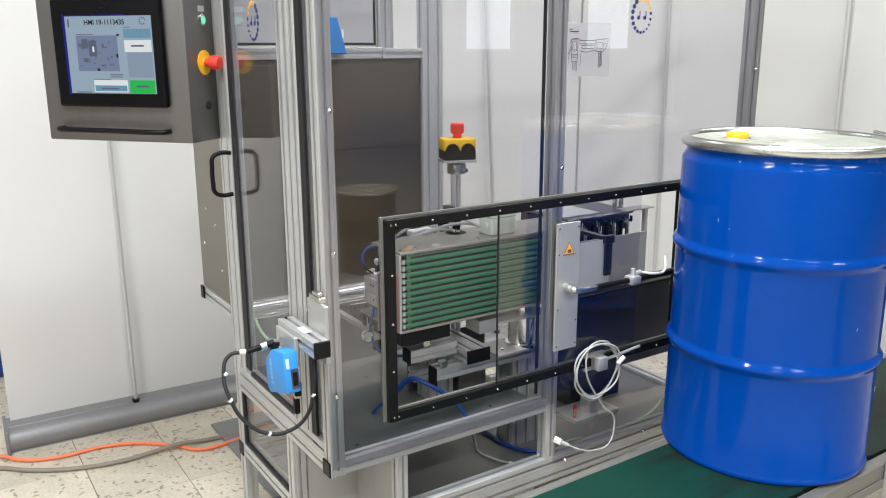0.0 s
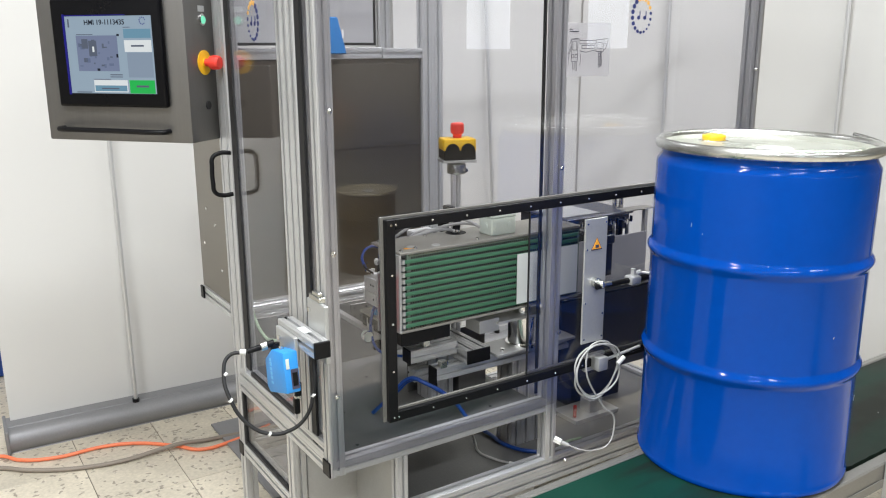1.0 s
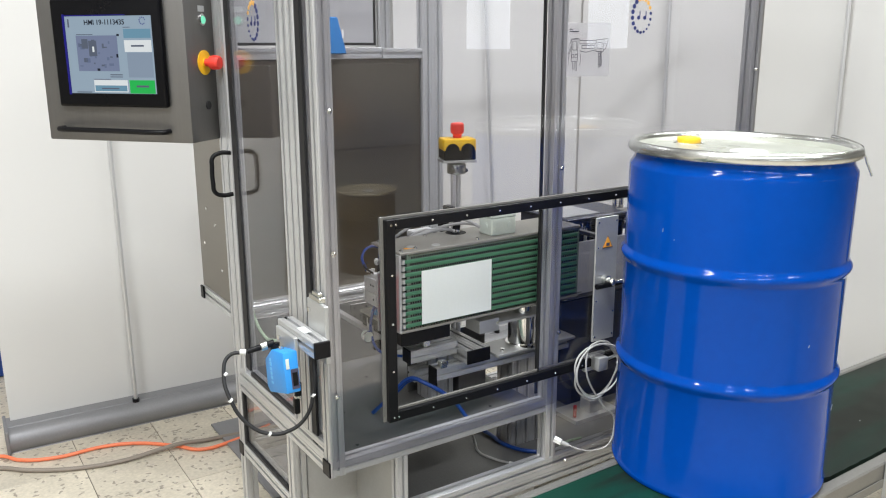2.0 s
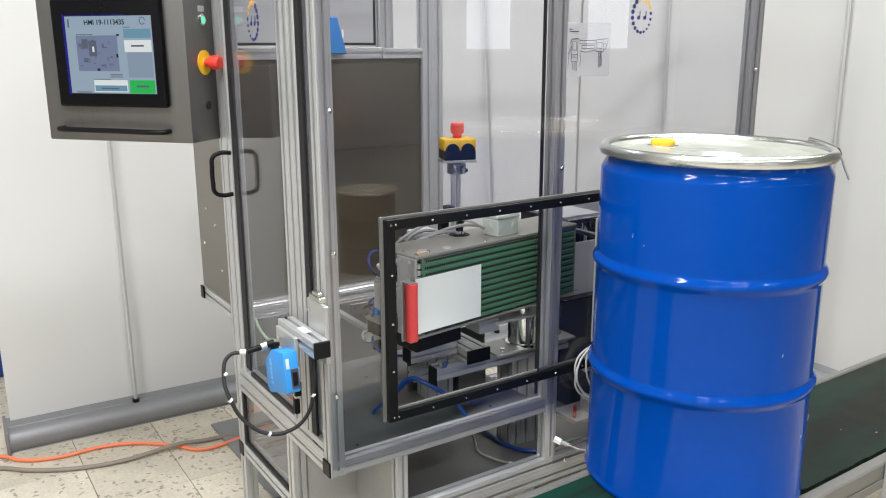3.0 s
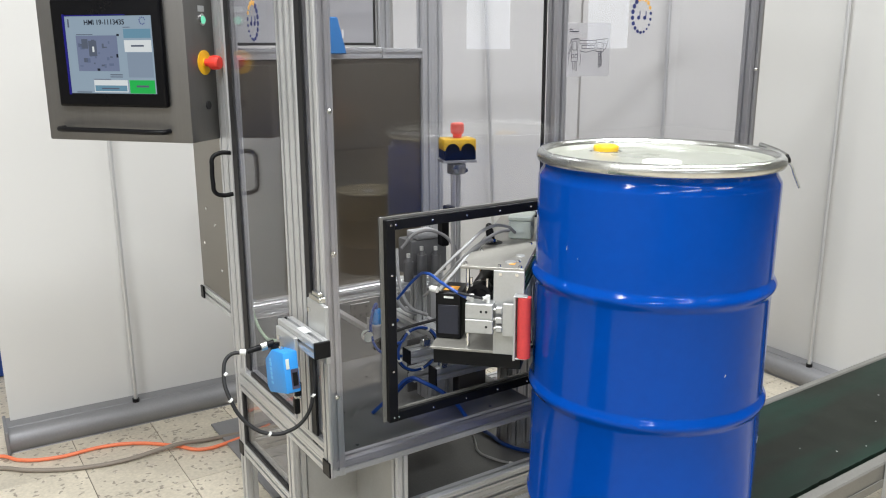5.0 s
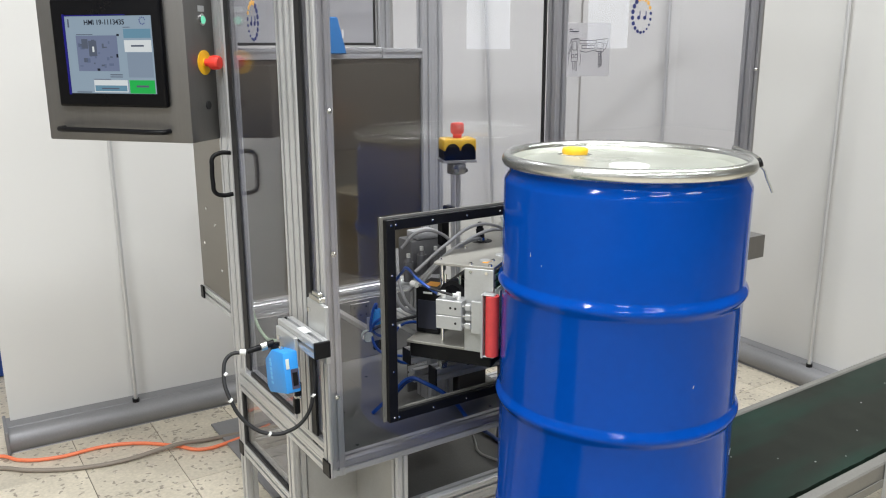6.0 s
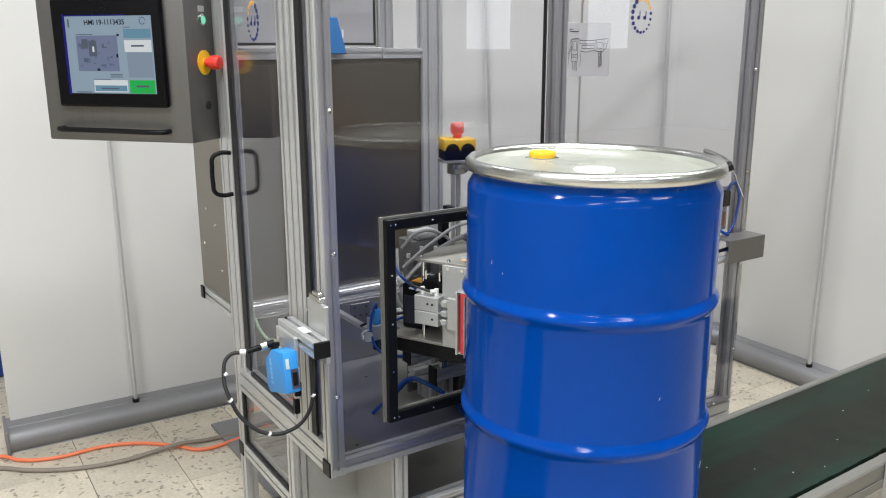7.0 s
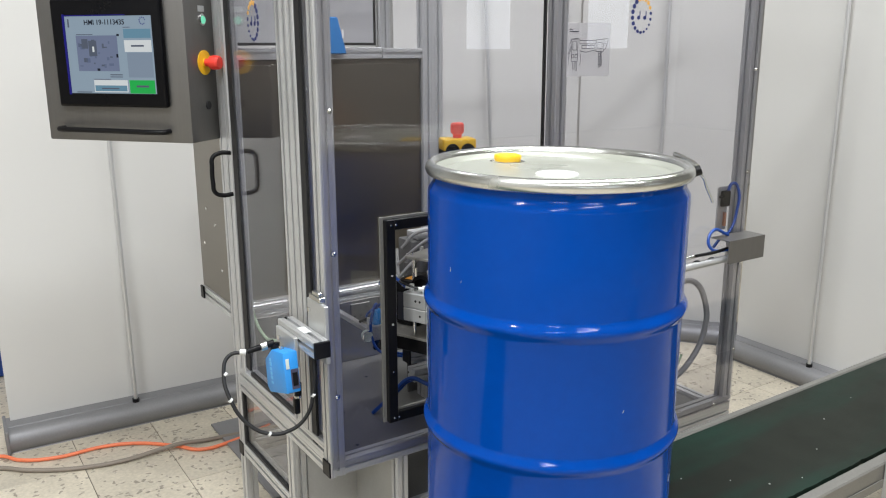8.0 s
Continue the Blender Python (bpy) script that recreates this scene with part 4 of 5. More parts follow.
# ---- operator panel on the swivel arm ----
hp = thing("operator_panel", (0, 0, 0), "grey operator panel with a lit touch screen", "control panel", turn=pose(0.358, 2.657, 1.262, 0, 0, -49.46))
HW, HD, HH = 0.478, 0.15, 0.50
part("housing", B((0, 0, 0), (HW, HD, HH), 0.004, 2), STEEL_UP, hp, "grey brushed metal housing")
part("arm", C((0.30, 0.10, HH), (0.30, 0.10, 0.78), 0.03, 20), ALU, hp)
sc = part("monitor", B((0.064, -0.022, 0.098), (0.419, 0.0, 0.392), 0.008, 3), GLOSS_BLACK, hp, "black bezel touch monitor")
part("screen", B((0.113, -0.0232, 0.136), (0.391, -0.0218, 0.345)), SCR_PALE, sc, "lit screen with a plan and buttons")


def screen_z(z):
    """A height on the picture, drawn together to the lit area."""
    return 0.136 + (z - 0.130) * 0.925


# The two thin blue bars paint the screen's glow outside its lit area.
fields = (("screen_glow_bar", SCR_GLOW, (0.094, 0.126), (0.1015, 0.362), 0), ("screen_glow_bar", SCR_GLOW, (0.1015, 0.3568), (0.30, 0.3595), 0), ("plan_view", SCR_MAP, (0.134, 0.196), (0.268, 0.300), 0),
                       ("field", SCR_BLUE, (0.290, 0.292), (0.376, 0.318), 0), ("field", SCR_WHITE, (0.290, 0.252), (0.376, 0.286), 0),
                       ("field", SCR_FIELD, (0.296, 0.178), (0.376, 0.250), 0), ("button", SCR_GREEN, (0.296, 0.131), (0.377, 0.170), 0),
                       ("field", SCR_WHITE, (0.180, 0.134), (0.290, 0.170), 0), ("button", SCR_BLUE, (0.183, 0.137), (0.287, 0.154), 1),
                       ("plan_mark", SCR_INK, (0.262, 0.236), (0.268, 0.246), 1), ("plan_mark", SCR_INK, (0.196, 0.197), (0.205, 0.204), 1),
                       ("plan_mark", SCR_INK, (0.268, 0.298), (0.276, 0.304), 1), ("plan_mark", SCR_DIM, (0.152, 0.262), (0.172, 0.290), 1), ("plan_mark", SCR_WHITE, (0.186, 0.252), (0.192, 0.268), 2),
                       ("plan_mark", SCR_DIM, (0.174, 0.240), (0.200, 0.285), 1))
bars = (("text_bar", SCR_DIM, (0.236, 0.184), (0.276, 0.187), 0), ("text_bar", SCR_DIM, (0.236, 0.178), (0.276, 0.1805), 0),
                       ("text_bar", SCR_DIM, (0.318, 0.149), (0.358, 0.155), 1), ("text_bar", SCR_DIM, (0.312, 0.267), (0.352, 0.272), 1), ("text_bar", SCR_DIM, (0.205, 0.143), (0.262, 0.147), 2),
                       ("text_bar", SCR_DIM, (0.136, 0.302), (0.19, 0.304), 0), ("text_bar", SCR_DIM, (0.180, 0.171), (0.236, 0.173), 0), ("text_bar", SCR_DIM, (0.111, 0.324), (0.116, 0.348), 0),
                       ("text_bar", SCR_DIM, (0.29, 0.322), (0.312, 0.324), 0), ("text_bar", SCR_DIM, (0.12, 0.132), (0.17, 0.135), 0))
for nm, m, a, b, d in fields + bars:
    y = -0.0238 - 0.0006 * d
    part(nm, B((a[0] + 0.011, y, screen_z(a[1])), (b[0] + 0.011, y + 0.0004, screen_z(b[1]))), m, sc)
plan = random.Random(9)
for k in range(22):
    px, pz, pw, ph = plan.uniform(0.15, 0.262), plan.uniform(0.203, 0.280), plan.uniform(0.004, 0.016), plan.uniform(0.003, 0.013)
    part("plan_patch", B((px, -0.0241, pz), (px + pw, -0.0239, pz + ph)), plan.choice((SCR_PATCH, SCR_PATCH, SCR_DIM)), sc)
words("title", "HMI 19-1113435", 0.0192, Matrix.Translation((0.176, -0.0238, 0.322)) @ pose(0, 0, 0, 90), SCR_INK, sc)
for k in range(9):
    a = radians(20 + 36 * k)
    part("mark_dot", C((0.364 + 0.009 * math.cos(a), -0.0232, 0.331 + 0.009 * math.sin(a)), (0.364 + 0.009 * math.cos(a), -0.0242, 0.331 + 0.009 * math.sin(a)), 0.0016, 8), SCR_GLOW, sc)
cable("pull_handle", [(0.055, 0, 0.034), (0.055, -0.022, 0.034), (0.066, -0.032, 0.034), (0.23, -0.033, 0.033), (0.395, -0.032, 0.032), (0.406, -0.022, 0.032), (0.406, 0, 0.032)], 0.0075, BLACK, hp, "long black pull handle")
es = part("emergency_stop", lathe([(0, 0), (0.034, 0), (0.034, 0.002), (0.012, 0.003), (0.012, 0.006), (0, 0.006)], 32), YELLOW, hp, "red emergency stop on a yellow disc")
es.matrix_basis = Matrix.Translation((HW, 0.085, 0.219)) @ pose(0, 0, 0, 0, 90, 0)
kn = part("knob", lathe([(0.011, 0.004), (0.011, 0.018), (0.0185, 0.022), (0.020, 0.030), (0.019, 0.046), (0.016, 0.050), (0, 0.051)], 28), RED, es, "red mushroom knob")
bt = part("lit_button", lathe([(0.0102, 0), (0.0102, 0.007), (0.009, 0.0085), (0, 0.009)], 24), LIT_GREEN, hp, "green lit push button")
bt.matrix_basis = Matrix.Translation((HW, 0.085, 0.335)) @ pose(0, 0, 0, 0, 90, 0)
rg = part("button_ring", lathe([(0.0105, 0.0), (0.0165, 0.0), (0.0165, 0.004), (0.0125, 0.0062), (0.0105, 0.005)], 24), CHROME, hp)
rg.matrix_basis = Matrix.Translation((HW, 0.085, 0.335)) @ pose(0, 0, 0, 0, 90, 0)
part("legend_plate", B((HW, 0.07, 0.357), (HW + 0.001, 0.1, 0.373)), ALU, hp)
pg = part("plug", lathe([(0.012, 0), (0.012, 0.003), (0, 0.0035)], 20), RUBBER, hp)
pg.matrix_basis = Matrix.Translation((HW, 0.09, 0.10)) @ pose(0, 0, 0, 0, 90, 0)

# ---- emergency stop on its post inside ----
ep = thing("emergency_stop_post", (1.352, 2.0, 0.49), "yellow and black emergency stop box on a round post", "emergency stop")
for x in (1.343, 1.362):
    part("post", C((x, 2.0, 0.49), (x, 2.0, 1.17), 0.0072, 16), ALU, ep)
part("clamp", B((1.333, 1.978, 1.155), (1.376, 2.02, 1.188), 0.005, 2), ZINC, ep)
for x in (1.335, 1.372):
    part("bolt", C((x, 1.972, 1.168), (x, 1.982, 1.168), 0.006, 10), CHROME, ep)
T = Matrix.Translation((1.358, 2.0, 0)) @ pose(0, 0, 0, 0, 0, -20)
for nm, bm, m in (("bracket", B((-0.052, -0.036, 1.192), (0.052, 0.036, 1.200), 0.001), ALU_MATT), ("box_base", B((-0.048, -0.036, 1.2), (0.048, 0.036, 1.232), 0.003), BLACK),
                  ("box_lid", B((-0.049, -0.037, 1.225), (0.049, 0.037, 1.262), 0.006, 2), YELLOW)):
    o = part(nm, bm, m, ep)
    o.data.transform(T)
for x in (-0.023, 0.023):
    bm = C((x, -0.0385, 1.228), (x, -0.036, 1.228), 0.021, 28)
    part("recess", bm, BLACK, ep).data.transform(T)
part("knob", lathe([(0.013, 1.26), (0.013, 1.272), (0.019, 1.276), (0.0205, 1.285), (0.0195, 1.302), (0.016, 1.306), (0, 1.307)], 28, (1.358, 2.0, 0)), RED, ep, "red mushroom knob")

# ---- air service unit and other inside equipment ----
ru = thing("air_regulator", (1.04, 1.96, 0.49), "blue air regulator with a round gauge on a bracket", "air regulator")
part("bowl", lathe([(0, 0.760), (0.014, 0.761), (0.0155, 0.766), (0.0155, 0.796), (0.012, 0.803), (0, 0.804)], 22, (1.048, 1.95, 0)), SENSOR, ru)
part("block", B((1.028, 1.935, 0.715), (1.068, 1.97, 0.760), 0.003), ALU_MATT, ru)
part("base", C((1.05, 1.95, 0.685), (1.05, 1.95, 0.715), 0.014, 18), BLACK, ru)
part("gauge", C((1.012, 1.945, 0.735), (1.008, 1.928, 0.735), 0.0155, 22), PALE, ru)
part("gauge_rim", lathe([(0.0158, -0.004), (0.0175, 0.0), (0.0160, 0.005), (0.0148, 0.004)], 22, (0, 0, 0)), CHROME, ru).matrix_basis = Matrix.Translation((1.0085, 1.928, 0.735)) @ pose(0, 0, 0, 90)
part("bracket", B((1.03, 1.971, 0.722), (1.075, 1.976, 0.775), 0.001), ALU_MATT, ru)
part("gauge_stem", C((1.012, 1.945, 0.735), (1.03, 1.955, 0.735), 0.005, 10), ZINC, ru)
part("wall_arm", B((1.036, 1.968, 0.722), (1.054, 2.362, 0.736), 0.001), ALU_MATT, ru)
cable("air_tube", [(1.048, 1.95, 0.803), (1.042, 1.94, 0.822), (1.028, 1.935, 0.80), (1.020, 1.93, 0.74), (1.035, 1.91, 0.692), (1.09, 1.88, 0.675)], 0.004, TUBE_BLUE, ru)
vt = thing("valve_terminal", (1.232, 2.12, 0.49), "grey valve terminal with plugs and cables on a stand", "valve terminal")
part("pedestal", prof((1.272, 2.10, 0.49), (1.312, 2.14, 0.84), 2), ALU, vt)
part("body", B((1.237, 2.07, 0.84), (1.367, 2.15, 0.95), 0.006, 2), GUNMETAL, vt)
part("hood", B((1.262, 2.07, 0.95), (1.342, 2.14, 0.972), 0.004, 2), GREY_PANEL, vt)
for x, dz in ((1.215, -0.01), (1.262, 0.006), (1.312, 0.0)):
    part("connector", C((x, 2.05, 0.845 + dz), (x, 2.05, 0.905 + dz), 0.015, 16), GUNMETAL, vt)
    part("gland", C((x, 2.05, 0.905 + dz), (x, 2.05, 0.918 + dz), 0.011, 12, 0.007), GUNMETAL, vt)
    part("plug", C((x, 2.05, 0.918 + dz), (x, 2.05, 0.930 + dz), 0.006, 12), WHITE, vt)
cable("cable", [(1.192, 2.05, 0.94), (1.232, 2.03, 0.985), (1.312, 2.02, 0.975), (1.362, 2.0, 0.92)], 0.005, TUBE_GREY, vt)
cable("cable", [(1.172, 2.06, 0.93), (1.132, 2.0, 0.93), (1.112, 1.96, 0.86), (1.122, 1.93, 0.80), (1.162, 1.92, 0.775)], 0.005, TUBE_GREY, vt)
cable("cable", [(1.182, 2.06, 0.935), (1.142, 1.99, 0.92), (1.127, 1.95, 0.86), (1.142, 1.92, 0.80), (1.192, 1.91, 0.77)], 0.005, TUBE_GREY, vt)
sw = thing("limit_switch", (1.38, 2.1, 1.0), "black limit switch clamped to the round post", "switch")
part("body", B((1.318, 1.985, 1.035), (1.342, 2.02, 1.062), 0.003), BLACK, sw)
part("lever", B((1.30, 1.99, 1.04), (1.318, 2.01, 1.05), 0.002), WHITE, sw)
part("stem", B((1.325, 2.03, 0.93), (1.35, 2.06, 1.03), 0.003), BLACK, sw)
LOOP = [(1.0257, 1.944, 0.494), (1.0506, 1.92, 0.530), (1.0716, 1.89, 0.574), (1.105, 1.86, 0.612), (1.1293, 1.83, 0.604), (1.1982, 1.79, 0.550), (1.2333, 1.7615, 0.494)]
cable("loop_hose", LOOP, 0.006, TUBE_BLUE, label="blue air hose arched over the base plate", category="hose")
cable("loop_hose", [(x + 0.010, y + 0.004, z - 0.008) for x, y, z in LOOP[1:-1]], 0.0045, TUBE_BLUE, label="thin blue air hose tied along another hose", category="hose")
cable("air_hose", [(1.47, 2.10, 0.276), (1.4875, 2.019, 0.276), (1.489, 1.899, 0.276), (1.533, 1.824, 0.276), (1.60, 1.78, 0.276)], 0.0065, TUBE_BLUE, label="blue air hose lying on the lower plate", category="hose")
cable("sensor_lead", [(1.44, 2.05, 0.30), (1.421, 1.99, 0.275), (1.39, 1.92, 0.273), (1.40, 1.869, 0.273), (1.429, 1.806, 0.273)], 0.0038, TUBE_WHITE, label="thin white lead lying on the lower plate", category="cable")
solo("lead_plug", C((1.425, 1.812, 0.274), (1.436, 1.795, 0.274), 0.006, 12), WHITE, "small white plug of the thin lead", "plug")

cable("earth_wire", [(1.56, 1.76, 0.29), (1.62, 1.78, 0.30), (1.70, 1.79, 0.292)], 0.004, TUBE_GREEN, label="green earth wire lying in the bay", category="cable")
cable("green_lead", [(1.95, 1.80, 0.275), (2.05, 1.80, 0.30), (2.14, 1.82, 0.36), (2.22, 1.84, 0.45)], 0.004, TUBE_GREEN, label="green lead rising in the bay", category="cable")

# ---- label dispenser in the other bay ----
ld = thing("label_dispenser", (1.95, 2.05, 0.268), "dark label dispenser with white side panels", "label dispenser")
part("head", B((1.80, 2.0, 0.90), (2.09, 2.25, 0.955), 0.004), DARK, ld)
part("top_cover", B((1.79, 1.99, 0.955), (2.10, 2.26, 0.966), 0.004), DARK, ld)
part("name_panel", B((1.805, 2.02, 0.9665), (1.965, 2.22, 0.9675)), ALU_MATT, ld, "pale panel let into the cover")
part("front_strut", B((1.744, 1.760, 0.835), (1.772, 1.768, 0.956), 0.001), DARK, ld, "dark upright strut")
part("strut_head", B((1.738, 1.757, 0.936), (1.778, 1.770, 0.962), 0.002), DARK, ld)
part("strut_arm", B((1.748, 1.768, 0.944), (1.768, 1.995, 0.956), 0.001), DARK, ld)
part("strut_arm", B((1.768, 1.975, 0.944), (1.81, 1.995, 0.956), 0.001), DARK, ld)
part("peel_plate", B((1.70, 1.930, 0.725), (2.105, 1.936, 0.902), 0.001), GREY_PANEL, ld, "pale plate that guides the label web")
part("back_plate", B((1.80, 2.02, 0.64), (2.08, 2.03, 0.90), 0.001), DARK, ld)
part("back_plate", B((1.70, 1.992, 0.70), (1.76, 1.998, 0.93), 0.001), DARK, ld)
for i in range(9):
    part("pin", C((1.80 + i * 0.033, 1.985, 0.875 if i % 3 else 0.84), (1.80 + i * 0.033, 1.985, 0.94), 0.0075, 10), BLACK if i % 2 else CHROME, ld)
    part("pin_head", C((1.812 + i * 0.033, 1.98, 0.93), (1.812 + i * 0.033, 1.98, 0.95), 0.005, 8), CHROME if i % 2 else BLACK, ld)
lp = part("lower_panel", B((1.70, 1.905, 0.44), (2.28, 1.92, 0.716), 0.002), DARK, ld, "dark glossy lower panel")
part("panel_cap", B((1.70, 1.90, 0.716), (2.28, 1.928, 0.726), 0.002), BLACK, ld)
part("foot", B((1.86, 2.02, 0.268), (2.1, 2.10, 0.64), 0.002), DARK, ld)
for x in (2.065, 2.095):
    part("spindle", C((x, 2.05, 0.966), (x, 2.05, 1.03), 0.009, 14), CHROME, ld)
part("shelf", B((2.06, 1.99, 0.962), (2.20, 2.04, 0.967), 0.001), WORN, ld)
part("shelf_bracket", B((2.16, 1.995, 0.86), (2.175, 2.01, 0.962), 0.001), ALU_MATT, ld)
fb = thing("foot_block", (1.9, 1.98, 0.268), "grey metal clamp block on the lower plate", "block")
part("base", B((1.78, 1.90, 0.268), (1.98, 2.02, 0.283), 0.001), ALU_MATT, fb)
part("clamp", B((1.86, 1.92, 0.283), (1.92, 1.97, 0.330), 0.002), ALU_MATT, fb)
part("sensor_tip", C((1.80, 1.93, 0.283), (1.80, 1.93, 0.325), 0.006, 12), RED_RUBBER, fb)

# ---- cable coil on its clamp, outside the pane ----
ck = thing("cable_coil", (1.64, 1.66, 0.57), "coiled white sensor cable tied to a clamp", "cable coil")
pts = []
for i in range(40):
    a = 2 * math.pi * i / 12 + 0.6
    r = 0.0835 + 0.0045 * math.sin(i * 1.7)
    pts.append((1.628 + 1.02 * r * math.cos(a), 1.655 + 0.008 * math.sin(i * 0.9), 0.589 + 0.99 * r * math.sin(a)))
pts += [(1.655, 1.65, 0.465), (1.698, 1.65, 0.425), (1.704, 1.65, 0.385), (1.684, 1.65, 0.336), (1.615, 1.65, 0.332), (1.56, 1.652, 0.352), (1.53, 1.66, 0.369)]
cable("lead", pts, 0.0028, TUBE_WHITE, ck)
part("clamp", B((1.618, 1.640, 0.588), (1.656, 1.68, 0.630), 0.004, 2), ALU_MATT, ck)
part("clamp_plate", B((1.60, 1.68, 0.578), (1.68, 1.694, 0.63), 0.002), ALU_MATT, ck)
part("rod", C((1.655, 1.665, 0.608), (1.80, 1.655, 0.628), 0.0045, 12), ALU_MATT, ck)
part("rod_cap", C((1.76, 1.658, 0.618), (1.805, 1.655, 0.622), 0.005, 12), BLACK, ck)
part("connector", C((1.70, 1.645, 0.595), (1.725, 1.645, 0.612), 0.007, 12), WHITE, ck)
part("gland", C((1.530, 1.664, 0.368), (1.512, 1.676, 0.378), 0.0065, 12), TUBE_WHITE, ck)
part("gland_nut", C((1.512, 1.676, 0.378), (1.502, 1.694, 0.384), 0.0105, 6), WHITE, ck)

# ---- proximity switch by the end post ----
ps = thing("proximity_switch", (2.23, 1.71, 1.0), "black switch on a small plate with a blue lead", "switch")
part("plate", B((2.195, 1.716, 0.93), (2.245, 1.720, 1.075), 0.001), ALU_MATT, ps)
part("body", B((2.205, 1.70, 1.01), (2.24, 1.716, 1.062), 0.003), BLACK, ps)
part("plunger", C((2.19, 1.705, 1.045), (2.205, 1.705, 1.043), 0.004, 10), BLACK, ps)
part("terminal", C((2.222, 1.706, 0.945), (2.222, 1.706, 0.99), 0.006, 12), mat("copper", (0.55, 0.25, 0.14), 0.35, 0.9), ps)
cable("lead", [(2.235, 1.71, 1.06), (2.25, 1.705, 1.085), (2.275, 1.70, 1.06), (2.275, 1.70, 0.99), (2.25, 1.70, 0.93), (2.2, 1.70, 0.905), (2.17, 1.70, 0.88)], 0.005, TUBE_BLUE, ps)
cable("power_lead", [(2.12, 1.80, 0.745), (2.2, 1.79, 0.735), (2.25, 1.78, 0.66), (2.26, 1.78, 0.56), (2.2, 1.79, 0.44), (2.12, 1.82, 0.36)], 0.010, TUBE_GREY, label="grey power lead hanging in the bay", category="cable")
bm = C((2.10, 1.80, 0.745), (2.15, 1.80, 0.742), 0.013, 14)
solo("cable_plug", bm, TUBE_GREY, "grey round plug of the power lead", "plug")

# ---- sensor with its bracket and looped cable at the corner ----
sb = thing("sensor_bracket", (0.74, 1.75, 0.475), "profile arm with black end cap on a clamping plate", "bracket")
part("arm", prof((0.711, 1.628, 0.830), (0.751, 1.838, 0.870), 1), ALU, sb)
part("end_cap", B((0.711, 1.621, 0.830), (0.751, 1.628, 0.870), 0.0015), BLACK, sb)
part("end_cap", B((0.711, 1.838, 0.830), (0.751, 1.842, 0.870), 0.001), BLACK, sb)
part("clamp_plate", B((0.752, 1.650, 0.80), (0.763, 1.748, 0.942), 0.002), ALU_MATT, sb, "pale clamping plate with one screw")
part("spacer", B((0.7635, 1.70, 0.82), (0.776, 1.74, 0.94), 0.001), ALU_MATT, sb)
part("rod_guide", B((0.752, 1.676, 0.942), (0.768, 1.736, 0.956), 0.002), ZINC, sb)
part("guide_step", B((0.753, 1.684, 0.956), (0.766, 1.720, 0.966), 0.002), ZINC, sb)
part("gusset", B((0.700, 1.712, 0.782), (0.7105, 1.826, 0.858), 0.002), ALU_MATT, sb)
part("sticker", B((0.722, 1.70, 0.8702), (0.740, 1.745, 0.8706)), PAPER, sb)
part("screw", C((0.752, 1.732, 0.915), (0.747, 1.732, 0.915), 0.006, 10), CHROME, sb)
part("screw", C((0.7, 1.80, 0.835), (0.695, 1.80, 0.835), 0.006, 10), CHROME, sb)
os_ = thing("optical_sensor", (0.68, 1.76, 0.70), "blue optical sensor with a dark lens and black cable", "sensor")
SEN = Matrix.Translation((0.682, 1.752, 0.770)) @ pose(0, 0, 0, -9, 0, 0)


def sensor_part(name, bm, material, label=""):
    ob = part(name, bm, material, os_, label)
    ob.data.transform(SEN)
    return ob


bm = bmesh.new()
prism = ((-0.063, -0.044), (-0.063, 0.054), (0.010, 0.052), (0.060, 0.022), (0.064, -0.046), (0.050, -0.060))
ends = [[bm.verts.new((x, y, z)) for y, z in prism] for x in (-0.018, 0.018)]
for i in range(6):
    j = (i + 1) % 6
    bm.faces.new((ends[0][i], ends[0][j], ends[1][j], ends[1][i]))
bm.faces.new(ends[0])
bm.faces.new(ends[1])
bmesh.ops.recalc_face_normals(bm, faces=bm.faces)
bmesh.ops.bevel(bm, geom=bm.edges[:], offset=0.003, segments=2, affect="EDGES", profile=0.5)
sensor_part("housing", bm, SENSOR, "bright blue moulded housing")
sensor_part("lens_frame", B((-0.003, -0.0642, -0.036), (0.0155, -0.0628, 0.012), 0.0003), INK)
sensor_part("lens", B((0.0, -0.0650, -0.028), (0.0125, -0.0640, 0.004), 0.0003), BLACK, "dark reading window")
sensor_part("label_plate", B((-0.013, -0.0642, 0.014), (-0.005, -0.0628, 0.038), 0.0003), PALE)
for i, h in enumerate((0.006, 0.008, 0.008, 0.007, 0.009, 0.008)):
    sensor_part("text_bar", B((-0.0187, 0.018, -0.034 + i * 0.011), (-0.0179, 0.030, -0.034 + i * 0.011 + h)), SENSOR_INK)
sensor_part("screw", C((0.0, -0.01, 0.050), (0.0, -0.01, 0.060), 0.006, 12), ZINC)
sensor_part("turret", C((0.0, 0.030, 0.040), (0.0, 0.030, 0.062), 0.012, 18), BLACK)
part("elbow_plug", C((0.680, 1.79, 0.828), (0.615, 1.80, 0.815), 0.0088, 16, 0.0065), BLACK, os_)
part("coupling", C((0.662, 1.793, 0.8245), (0.648, 1.795, 0.822), 0.0115, 16), ZINC, os_)
part("cable_tie", C((0.613, 1.801, 0.8143), (0.600, 1.807, 0.8155), 0.0066, 16), WHITE, os_)
cable("cable", [(0.615, 1.80, 0.814), (0.575, 1.815, 0.808), (0.555, 1.80, 0.77), (0.558, 1.77, 0.715), (0.585, 1.745, 0.66), (0.63, 1.72, 0.63), (0.672, 1.70, 0.635), (0.708, 1.685, 0.665), (0.728, 1.68, 0.72), (0.738, 1.69, 0.79), (0.742, 1.71, 0.83)], 0.0046, RUBBER, os_)
